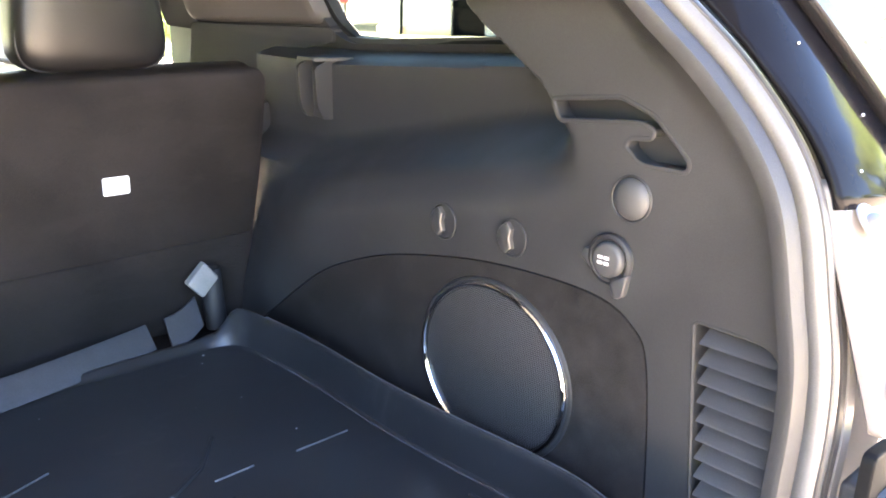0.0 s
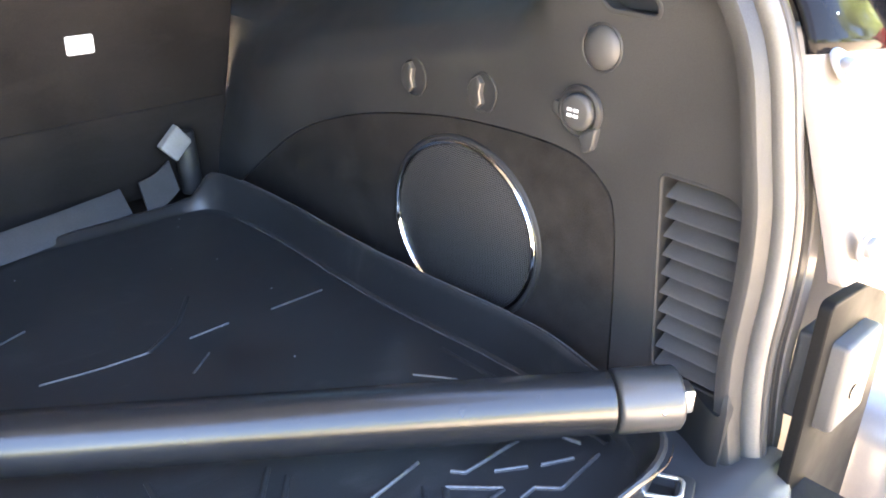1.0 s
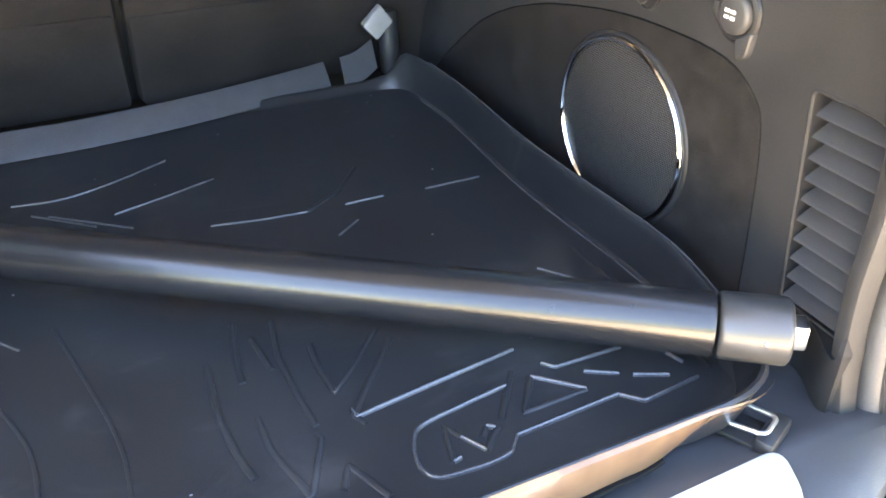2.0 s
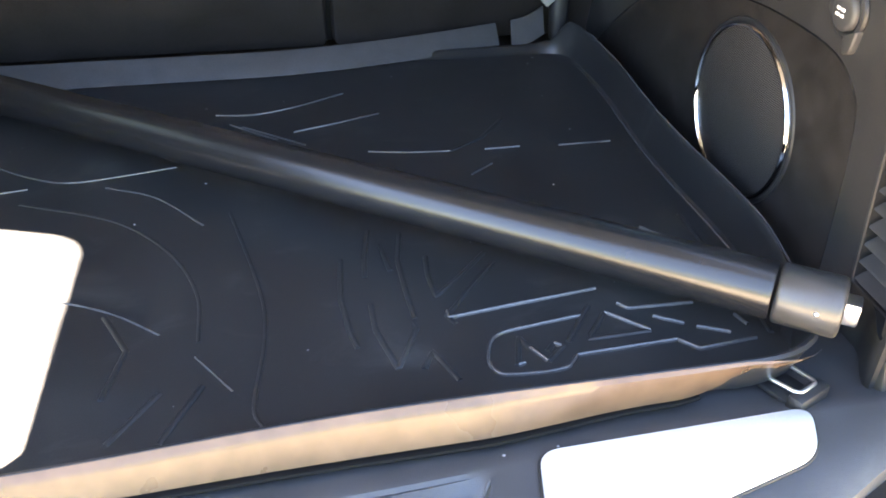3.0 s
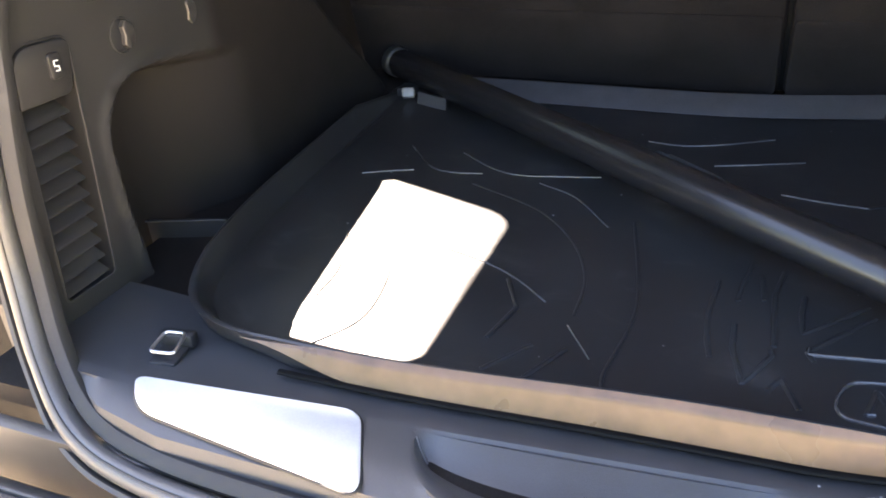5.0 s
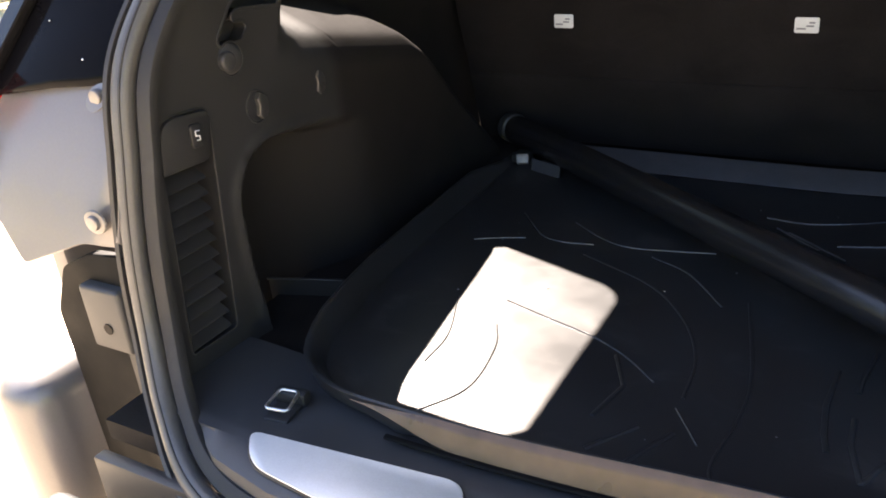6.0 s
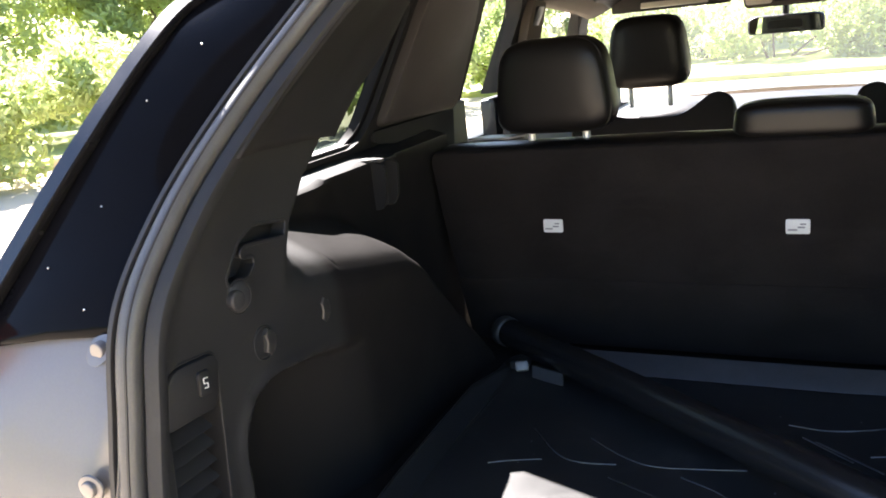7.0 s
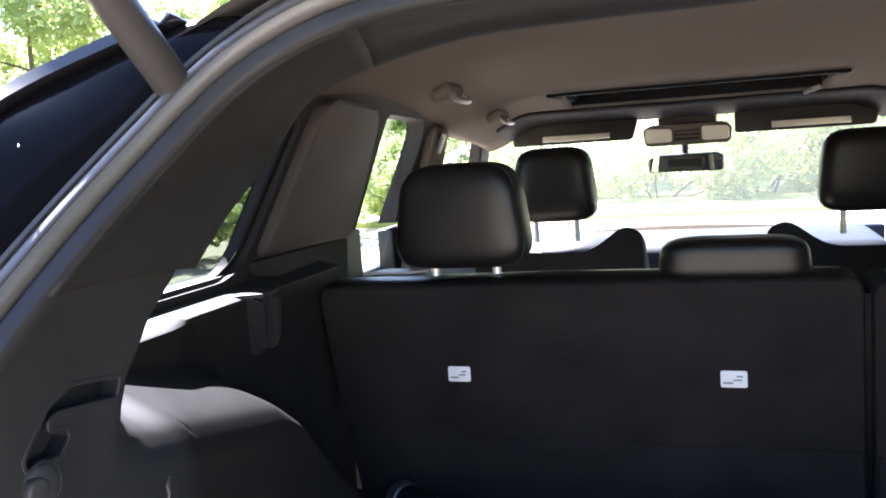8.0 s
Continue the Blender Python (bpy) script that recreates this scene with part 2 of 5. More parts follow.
def loft(rows, closed=False, caps=False):
    """A skin through rows of equally many points."""
    bm = bmesh.new()
    vs = [[bm.verts.new(p) for p in r] for r in rows]
    n = len(rows[0])
    for a, b in zip(vs, vs[1:]):
        for i in range(n if closed else n - 1):
            j = (i + 1) % n
            bm.faces.new((a[i], a[j], b[j], b[i]))
    if caps:
        bm.faces.new(vs[0])
        bm.faces.new(vs[-1])
    return bm


def spline(pts, n):
    """n points along a smooth curve through pts (Catmull-Rom)."""
    pts = [Vector(p) for p in pts]
    ext = [2 * pts[0] - pts[1]] + pts + [2 * pts[-1] - pts[-2]]
    out = []
    k = len(pts) - 1
    for i in range(n):
        u = i / (n - 1) * k
        s = min(int(u), k - 1)
        f = u - s
        a, b, c, d = ext[s:s + 4]
        out.append(0.5 * (2 * b + (c - a) * f + (2 * a - 5 * b + 4 * c - d) * f * f + (3 * b - a - 3 * c + d) * f ** 3))
    return out


def sweep(path, profile, side=None, closed=False, caps=True):
    """profile: (u, v) points; u along `side` made square to the path, v along path x side."""
    rows = []
    n = len(path)
    for i, p in enumerate(path):
        t = (path[(i + 1) % n] - path[i - 1]) if closed else (path[min(i + 1, n - 1)] - path[max(i - 1, 0)])
        t.normalize()
        s = Vector(side(i) if callable(side) else side)
        s = (s - t * s.dot(t)).normalized()
        w = t.cross(s)
        rows.append([p + s * u + w * v for u, v in profile])
    if closed:
        rows.append(rows[0])
        bm = loft(rows, True)
        bmesh.ops.remove_doubles(bm, verts=bm.verts, dist=1e-6)
        return bm
    return loft(rows, True, caps)


def circle(r, n, r2=None):
    return [(r * math.cos(2 * math.pi * i / n), (r2 or r) * math.sin(2 * math.pi * i / n)) for i in range(n)]


def rounded(pts, r, seg=5):
    """Outline with its corners rounded (2D)."""
    out = []
    n = len(pts)
    for i in range(n):
        p, a, b = Vector(pts[i]), Vector(pts[i - 1]), Vector(pts[(i + 1) % n])
        rr = r[i] if isinstance(r, (list, tuple)) else r
        d1, d2 = (a - p), (b - p)
        k = min(rr, d1.length * 0.48, d2.length * 0.48)
        s, e = p + d1.normalized() * k, p + d2.normalized() * k
        for j in range(seg + 1):
            f = j / seg
            out.append(tuple((1 - f) ** 2 * s + 2 * f * (1 - f) * p + f * f * e))
    return out


def prism(outline, place, depth, bevel=0.0):
    """place(u, v, w): world point; the outline extruded from w=0 to w=depth, its far rim rounded."""
    levels = [(0, 0.0)]
    if bevel:
        levels += [(depth - bevel, 0.0), (depth - 0.3 * bevel, 0.3 * bevel), (depth, bevel)]
    else:
        levels += [(depth, 0.0)]
    c = Vector((sum(p[0] for p in outline) / len(outline), sum(p[1] for p in outline) / len(outline)))
    span = max((Vector(p) - c).length for p in outline)
    rows = []
    for w, inset in levels:
        k = 1 - inset / span
        rows.append([place(c.x + (p[0] - c.x) * k, c.y + (p[1] - c.y) * k, w) for p in outline])
    return loft(rows, True, True)


def merge(*bms):
    out = bmesh.new()
    for b in bms:
        me = bpy.data.meshes.new("tmp")
        b.to_mesh(me)
        b.free()
        out.from_mesh(me)
        bpy.data.meshes.remove(me)
    return out


def cut(ob, cutters, smooth=35):
    """Take the cutters out of ob's mesh."""
    tools = []
    for bm in cutters:
        bmesh.ops.recalc_face_normals(bm, faces=bm.faces[:])
        me = bpy.data.meshes.new("tool")
        bm.to_mesh(me)
        bm.free()
        tool = new("tool", me)
        mod = ob.modifiers.new("cut", "BOOLEAN")
        mod.operation, mod.solver, mod.object = "DIFFERENCE", "EXACT", tool
        tools.append(tool)
    dg = bpy.context.evaluated_depsgraph_get()
    me = bpy.data.meshes.new_from_object(ob.evaluated_get(dg))
    ob.modifiers.clear()
    old = ob.data
    ob.data = me
    bpy.data.meshes.remove(old)
    for tool in tools:
        me2 = tool.data
        bpy.data.objects.remove(tool)
        bpy.data.meshes.remove(me2)
    me.polygons.foreach_set("use_smooth", [True] * len(me.polygons))
    me.set_sharp_from_angle(angle=radians(smooth))


def smoothstep(a, b, x):
    t = min(1.0, max(0.0, (x - a) / (b - a)))
    return t * t * (3 - 2 * t)


def blob(c, r, sx=1.0, sy=1.0, sz=1.0, seg=16):
    bm = bmesh.new()
    bmesh.ops.create_uvsphere(bm, u_segments=seg, v_segments=seg // 2, radius=r)
    bmesh.ops.scale(bm, vec=(sx, sy, sz), verts=bm.verts)
    bmesh.ops.translate(bm, vec=c, verts=bm.verts)
    return bm


def even(outline, n):
    """The closed outline again, at n even steps."""
    pts = [Vector(p) for p in outline] + [Vector(outline[0])]
    run = [0.0]
    for a, b in zip(pts, pts[1:]):
        run.append(run[-1] + (b - a).length)
    out, k = [], 0
    for i in range(n):
        d = run[-1] * i / n
        while run[k + 1] < d:
            k += 1
        out.append(tuple(pts[k].lerp(pts[k + 1], (d - run[k]) / max(1e-9, run[k + 1] - run[k]))))
    return out


def cushion(outline, place, depth, puff, rings=7):
    """A padded shape: the outline's two faces bulge and its rim is rounded."""
    outline = even(outline, 72)
    c = Vector((sum(p[0] for p in outline) / len(outline), sum(p[1] for p in outline) / len(outline)))
    order = []
    for k in range(rings + 1):
        ang = k / rings * math.pi / 2
        order.append((1 - 0.11 * (1 - math.cos(ang)), depth / 2 * math.sin(ang)))
    for sc in (0.93, 0.85, 0.74, 0.6, 0.45, 0.3, 0.15, 0.02):
        order.append((0.89 * sc, depth / 2 + puff * (1 - sc * sc)))
    order = [(k, -w) for k, w in reversed(order)] + order[1:]
    return loft([[place(c.x + (p[0] - c.x) * k, c.y + (p[1] - c.y) * k, w) for p in outline] for k, w in order], True, True)


# ---- the car's shell ----
FLOOR = 0.80                       # top of the cargo mat
OPEN = [(0.0, -0.205, 0.775), (0.25, -0.20, 0.775), (0.40, -0.19, 0.775), (0.50, -0.165, 0.782), (0.575, -0.12, 0.82), (0.615, -0.082, 0.90), (0.625, -0.062, 1.0),
        (0.625, -0.041, 1.10), (0.625, -0.012, 1.205), (0.62, 0.05, 1.285), (0.61, 0.135, 1.362), (0.57, 0.255, 1.47), (0.50, 0.335, 1.56), (0.38, 0.36, 1.605), (0.2, 0.372, 1.617), (0.0, 0.376, 1.62)]
HALF = spline(OPEN, 121)


def inset(z):
    """The right-hand rim stands further forward below the shoulder."""
    return (0.034 + 0.035 * (1 - smoothstep(0.82, 1.08, z))) * (1 - smoothstep(1.33, 1.50, z))


def square_corner(p):
    """The right-hand foot of the rim drops almost straight past the sill."""
    k = smoothstep(0.45, 0.575, p.x) * (1 - smoothstep(1.25, 1.40, p.z))
    low = smoothstep(0.45, 0.56, p.x) * (1 - smoothstep(0.83, 0.93, p.z))
    return p + Vector(((0.633 - p.x) * k, inset(p.z) * smoothstep(0.45, 0.62, p.x), -0.06 * low))


HALF_R = [square_corner(p) for p in HALF]
LOOP = HALF_R + [Vector((-p.x, p.y, p.z)) for p in reversed(HALF[1:-1])]


EDGE = [p for p in HALF if p.z > 0.83]


def edge_at(z, sgn=-1):
    """Where the opening's rim runs at this height: x, y."""
    best = min(range(len(EDGE) - 1), key=lambda i: abs((EDGE[i].z + EDGE[i + 1].z) / 2 - z))
    a, b = EDGE[best], EDGE[best + 1]
    f = (z - a.z) / (b.z - a.z)
    return a.x + f * (b.x - a.x), a.y + f * (b.y - a.y) + (inset(z) if sgn > 0 else 0.0)


SIDE = {1: 0.655, -1: 0.640}        # half widths of the cargo bay at the side trims


ARCH_EDGE = {1: ((1.17, 1.217, 1.27, 1.30, 1.33, 1.36), (0.246, 0.265, 0.316, 0.364, 0.412, 0.452)),
             -1: ((1.17, 1.25, 1.305, 1.347, 1.36), (0.23, 0.270, 0.317, 0.370, 0.385))}
ARCH_FRONT = ((0.72, 0.80, 0.85, 0.94, 1.02, 1.10, 1.20), (0.96, 0.92, 0.87, 0.775, 0.70, 0.63, 0.55))


def pocket(y, z):
    """Distance inside the rim of the left-hand pocket."""
    dy, dz = y - 0.094 - 0.10 * max(0.0, 0.90 - z), 1.062 - 0.13 * max(0.0, y - 0.19) - z
    r = 0.085
    return min(dy, dz) if dy > r or dz > r else r - math.hypot(r - dy, r - dz)


def ledge_rise(y, sgn):
    """The right-hand window ledge climbs towards the rear."""
    return 0.07 * max(0.0, min(0.5, 0.84 - y)) if sgn > 0 else 0.0


def wall_depth(y, z, sgn):
    """How far the side trim lies from the middle of the car."""
    x = SIDE[sgn]
    y0 = float(np.interp(z, *ARCH_EDGE[sgn]))
    arch = smoothstep(y0 - 0.015, y0 + 0.085 - 0.055 * smoothstep(1.15, 1.3, z), y)
    h = z - 0.22 * min(0.40, max(-0.2, 0.68 - y))
    rise = 0.035 * smoothstep(1.05, 1.12, h) + (0.745 - SIDE[sgn]) * smoothstep(1.09, 1.165, h)
    x += arch * max(rise, (0.780 - SIDE[sgn]) * smoothstep(1.19, 1.235, z - ledge_rise(y, sgn)))
    zl = z - ledge_rise(y, sgn)
    x += arch * 0.07 * smoothstep(1.240, 1.264, zl)
    # ahead of the wheel arch the wall falls back beside the seat
    ahead = y - float(np.interp(z, *ARCH_FRONT))
    back = smoothstep(-0.037, 0.06, ahead) if sgn < 0 else smoothstep(0.03, 0.36, ahead)
    x += back * max(0.0, (0.795 if sgn < 0 else 0.72) - x)
    ex, ey = edge_at(min(max(z, 0.86), 1.37), sgn)
    k = 1 - smoothstep(ey, ey + (0.045 if sgn < 0 else 0.07), y)
    x = x * (1 - k) + (ex + (0.011 if sgn < 0 else 0.004 + 0.022 * (1 - smoothstep(1.25, 1.37, z)))) * k
    if sgn < 0:
        d = pocket(y, z)
        x += 0.085 * smoothstep(0.0, 0.024, d) * (1 - smoothstep(0.20, 0.42, y))
        x -= 0.0045 * math.exp(-((d + 0.004) / 0.009) ** 2) * (1 - smoothstep(0.20, 0.36, y))
    return x


def side_trim(sgn, name, label):
    ny, nz = 191, 115
    front = []
    for i in range(nz):
        row = []
        for j in range(ny):
            fy = j / (ny - 1)
            y = -0.07 + fy * 1.16
            for _ in range(2):
                top = 1.358 - 0.078 * smoothstep(0.42 if sgn > 0 else 0.365, 0.455 if sgn > 0 else 0.395, y)
                top += ledge_rise(y, sgn) * smoothstep(0.42, 0.46, y)
                z = 0.72 + i / (nz - 1) * (top - 0.72)
                ey = edge_at(min(max(z, 0.86), 1.37), sgn)[1]
                y = ey + fy * (1.09 - ey)
            row.append((sgn * wall_depth(y, z, sgn), y, z))
        front.append(row)
    bm = bmesh.new()
    fv = [[bm.verts.new(p) for p in r] for r in front]
    bv = [[bm.verts.new((sgn * (0.702 + 0.203 * smoothstep(0.14, 0.25, p[1])), p[1], p[2])) for p in r] for i, r in enumerate(front)]
    for g in (fv, bv):
        for i in range(nz - 1):
            for j in range(ny - 1):
                bm.faces.new((g[i][j], g[i][j + 1], g[i + 1][j + 1], g[i + 1][j]))
    for i in range(nz - 1):
        for j in (0, ny - 1):
            bm.faces.new((fv[i][j], fv[i + 1][j], bv[i + 1][j], bv[i][j]))
    for j in range(ny - 1):
        for i in (0, nz - 1):
            bm.faces.new((fv[i][j], fv[i][j + 1], bv[i][j + 1], bv[i][j]))
    ob = finish(name, bm, PLASTIC if sgn > 0 else LINED)
    return tagged(ob, label, "trim panel", kind="structure")


def on_side(sgn, x0=0.655):
    """Outline coordinates y, z on a side wall; w runs into the car."""
    return lambda u, v, w: (sgn * (x0 + SIDE[sgn] - 0.655 - w), u, v)


trim_r = side_trim(1, "wall_right", "black grained plastic cargo side trim with a round speaker")
trim_l = side_trim(-1, "wall_left", "black grained plastic cargo side trim with a moulded pocket")
R, L = on_side(1), on_side(-1)

INSERT = [(0.935, 0.74), (0.905, 0.80), (0.849, 0.850), (0.731, 0.938), (0.645, 0.982), (0.555, 1.014), (0.44, 1.040), (0.336, 1.054), (0.213, 1.055), (0.159, 1.033), (0.138, 0.995), (0.126, 0.88), (0.120, 0.74)]
INSERT = [tuple(p) for p in (q.to_2d() for q in spline([(a, b, 0) for a, b in INSERT], 60))]
VENT_R = rounded([(0.092, 1.061), (0.001, 1.060), (-0.025, 0.850), (0.072, 0.852)], [0.008, 0.028, 0.008, 0.008])
VENT_L = rounded([(-0.017, 1.147), (0.074, 1.139), (0.043, 0.820), (-0.047, 0.824)], [0.030, 0.020, 0.01, 0.01])
GRIP = rounded([(0.287, 1.255), (0.199, 1.266), (0.158, 1.252), (0.115, 1.213), (0.117, 1.202), (0.172, 1.202), (0.191, 1.217), (0.185, 1.227), (0.160, 1.229), (0.158, 1.237), (0.172, 1.243), (0.275, 1.233)], 0.006, 3)
deep = lambda sgn: (lambda u, v, w: (sgn * (SIDE[sgn] - 0.055 + w), u, v))
GRIP_L = [(0.2 + (a - 0.2) * 0.80 - 0.018, b + 0.002) for a, b in GRIP]
cut(trim_r, [prism(INSERT, deep(1), 0.066), prism(VENT_R, deep(1), 0.10), prism(GRIP, deep(1), 0.082)])
cut(trim_l, [prism(VENT_L, deep(-1), 0.10), prism(GRIP_L, deep(-1), 0.082)])

insert = finish("speaker_panel", prism([(0.5 + (a - 0.5) * 0.994, 0.9 + (b - 0.9) * 0.988) for a, b in INSERT], on_side(1, 0.668), 0.0125, 0.003), INSERT_CARPET, trim_r, "charcoal carpet insert")

# speaker
speaker = thing("speaker", "round black mesh subwoofer grille with a chrome ring", "speaker")
SPK = Vector((0.653, 0.357, 0.913))
ring_path = [SPK + Vector((0, 0.118 * math.cos(a), 0.108 * math.sin(a))) for a in np.linspace(0, 2 * math.pi, 72, endpoint=False)]
part("chrome_ring", sweep(ring_path, circle(0.0036, 10, 0.005), lambda i: ring_path[i] - SPK, closed=True), CHROME, speaker, "thin chrome ring")
disc = [[SPK + Vector((-0.001 - 0.010 * (1 - (r / 0.108) ** 2), 1.052 * r * math.cos(a), 0.965 * r * math.sin(a))) for a in np.linspace(0, 2 * math.pi, 64, endpoint=False)] for r in (0.0002, 0.02, 0.04, 0.06, 0.075, 0.09, 0.1, 0.108)]
part("grille", loft(disc, True, False), GRILLE, speaker, "perforated black grille")
part("surround", sweep([p + (p - SPK) * 0.05 + Vector((0.003, 0, 0)) for p in ring_path], circle(0.004, 8), lambda i: ring_path[i] - SPK, closed=True), PLASTIC_DARK, speaker)


def vent(sgn, outline, z0, z1, n, y_of, name, label):
    v = thing(name, label, "vent")
    pl = on_side(sgn, 0.698)
    part("backing", prism(outline, pl, 0.003), PLASTIC_DARK, v)
    path = [Vector((sgn * (SIDE[sgn] + 0.001), y, z)) for y, z in outline]
    part("frame", sweep(path, circle(0.0022, 8), (sgn, 0, 0), closed=True), PLASTIC, v)
    h = (z1 - z0) / n
    for i in range(n):
        zc = z0 + (i + 0.5) * h
        a, b = y_of(zc)
        dz = 0.0
        prof = [(0.690, zc + 0.3 * h), (0.690, zc + 0.62 * h), (0.657, zc - 0.30 * h), (0.655, zc - 0.42 * h), (0.662, zc - 0.46 * h)]
        part("slat", loft([[(sgn * (x + SIDE[sgn] - 0.655), yy, z + dz) for x, z in prof] for yy in (a, b)], True, True), SATIN if sgn > 0 else PLASTIC, v)
    return v


vent(1, VENT_R, 0.855, 1.058, 10, lambda z: (-0.021 + 0.024 * (z - 0.855) / 0.2, 0.068 + 0.016 * (z - 0.855) / 0.2), "air_vent", "tall grey slatted air vent in the side trim")
vl = vent(-1, VENT_L, 0.828, 1.070, 11, lambda z: (-0.044 + 0.020 * (z - 0.83) / 0.25, 0.031 + 0.016 * (z - 0.83) / 0.25), "air_vent", "tall black slatted vent below a switch plate")

# switch plate above the left slats
part("plate", prism(rounded([(-0.016, 1.145), (0.072, 1.137), (0.056, 1.072), (-0.027, 1.076)], [0.029, 0.019, 0.012, 0.004]), on_side(-1, 0.690), 0.042, 0.004), PLASTIC, vl, "smooth plate")
switch = part("switch", prism(rounded([(0.027, 1.128), (0.048, 1.126), (0.047, 1.095), (0.026, 1.096)], 0.006), on_side(-1, 0.651), 0.007, 0.003), PLASTIC_DARK, vl, "lowering switch with a pale symbol")
for (ya, za, yb, zb) in ((0.034, 1.118, 0.041, 1.117), (0.034, 1.118, 0.034, 1.111), (0.034, 1.112, 0.040, 1.110), (0.040, 1.111, 0.040, 1.105), (0.040, 1.105, 0.034, 1.106)):
    part("symbol", rod((-0.629, ya, za), (-0.629, yb, zb), 0.0008, 6), WHITE, switch)


def grip_hook(sgn):
    """Floor and rolled edge of the grip recess."""
    h = thing("grip_handle", "moulded black grab recess with a hooked lip", "handle", "grab recesses")
    g = GRIP if sgn > 0 else GRIP_L
    cy = sum(p[0] for p in g) / len(g)
    cz = sum(p[1] for p in g) / len(g)
    path = [Vector((sgn * (SIDE[sgn] + 0.001), y, z)) for y, z in g]
    part("lip", sweep(path, circle(0.0022, 8, 0.003), (sgn, 0, 0), closed=True), PLASTIC, h)
    part("floor_pad", prism([(cy + (a - cy) * 0.99, cz + (b - cz) * 0.97) for a, b in g], on_side(sgn, 0.690), 0.012, 0.003), PLASTIC_DARK, h)
    return h


grip_hook(1), grip_hook(-1)


def bag_hook(sgn, x, y, z, turn=0.0, r=0.021):
    x += SIDE[sgn] - 0.655
    h = thing("bag_hook", "round black fold-out bag hook in the side trim", "hook", "bag hooks")
    part("disc", rod((sgn * (x + 0.006), y, z), (sgn * (x - 0.001), y, z), r, 28, bevel=0.002), PLASTIC_DARK, h)
    part("rim", sweep([Vector((sgn * (x - 0.001), y + r * math.cos(t), z + 1.08 * r * math.sin(t))) for t in np.linspace(0, 2 * math.pi, 32, endpoint=False)], circle(0.0015, 6), (sgn, 0, 0), closed=True), PLASTIC, h)
    tab = [(r * 0.88 * math.cos(t), r * 0.92 * math.sin(t)) for t in np.linspace(-1.35, 1.35, 13)] + [(-0.12 * r, 0.55 * r), (-0.02 * r, 0.0), (-0.18 * r, -0.55 * r)]
    c, s = math.cos(turn), math.sin(turn)
    part("tab", prism([(y + a * c - b * s, z + a * s + b * c) for a, b in tab], on_side(sgn, x + 0.655 - SIDE[sgn] - 0.001), 0.007, 0.0025), CAP, h, "raised grey tab")
    return h


bag_hook(1, 0.655, 0.448, 1.084)
bag_hook(1, 0.655, 0.332, 1.089)
bag_hook(-1, 0.655, 0.163, 1.111)
bag_hook(-1, 0.660, 0.302, 1.106)


def dome_cap(sgn, y, z, r, cut_side):
    c = thing("hook_cap", "domed grey plastic cap in the side trim", "cap", "domed caps")
    rows = []
    for k in range(7):
        a = k / 6 * math.pi / 2
        rows.append([(sgn * (SIDE[sgn] + 0.002 - 0.011 * math.sin(a)), y + r * max(math.cos(a), 0.02) * math.cos(t), z + r * max(math.cos(a), 0.02) * math.sin(t)) for t in np.linspace(0, 2 * math.pi, 28, endpoint=False)])
    part("dome", loft(rows, True, True), SATIN, c)
    part("seat_ring", sweep([Vector((sgn * SIDE[sgn], y + (r + 0.001) * math.cos(t), z + (r + 0.001) * math.sin(t))) for t in np.linspace(0, 2 * math.pi, 32, endpoint=False)], circle(0.0014, 6), (sgn, 0, 0), closed=True), PLASTIC_DARK, c)
    if cut_side:
        part("tab", rod((sgn * (SIDE[sgn] + 0.001), y - r * 0.6, z), (sgn * (SIDE[sgn] - 0.011), y - r * 0.6, z), r * 0.6, 20, bevel=0.003), SATIN, c)


dome_cap(1, 0.176, 1.166, 0.0225, False)
dome_cap(-1, 0.132, 1.186, 0.0215, True)

# power outlet
outlet = thing("power_outlet", "hinged grey power outlet cover in a black ring", "outlet")
OY, OZ = 0.193, 1.099
part("ring", sweep([Vector((0.653, OY + 0.0235 * math.cos(t), OZ + 0.0235 * math.sin(t))) for t in np.linspace(0, 2 * math.pi, 32, endpoint=False)], circle(0.0045, 8), (1, 0, 0), closed=True), PLASTIC_DARK, outlet)
part("cover", rod((0.660, OY, OZ), (0.643, OY, OZ), 0.0195, 32, bevel=0.005), SATIN, outlet)
part("pull_tab", prism(rounded([(OY - 0.026, OZ - 0.010), (OY - 0.004, OZ - 0.022), (OY - 0.010, OZ - 0.042), (OY - 0.022, OZ - 0.036)], 0.005), on_side(1, 0.657), 0.010, 0.003), SATIN, outlet)
part("hinge_tab", prism(rounded([(OY + 0.022, OZ - 0.016), (OY + 0.038, OZ - 0.006), (OY + 0.034, OZ + 0.006), (OY + 0.02, OZ + 0.004)], 0.004), on_side(1, 0.657), 0.006, 0.002), SATIN, outlet)
for k in range(2):
    for j in range(2):
        part("print_bar", box((0.6424, OY + 0.006 - j * 0.008, OZ + 0.003 - k * 0.006), (0.0006, 0.0058, 0.0030)), WHITE, outlet)


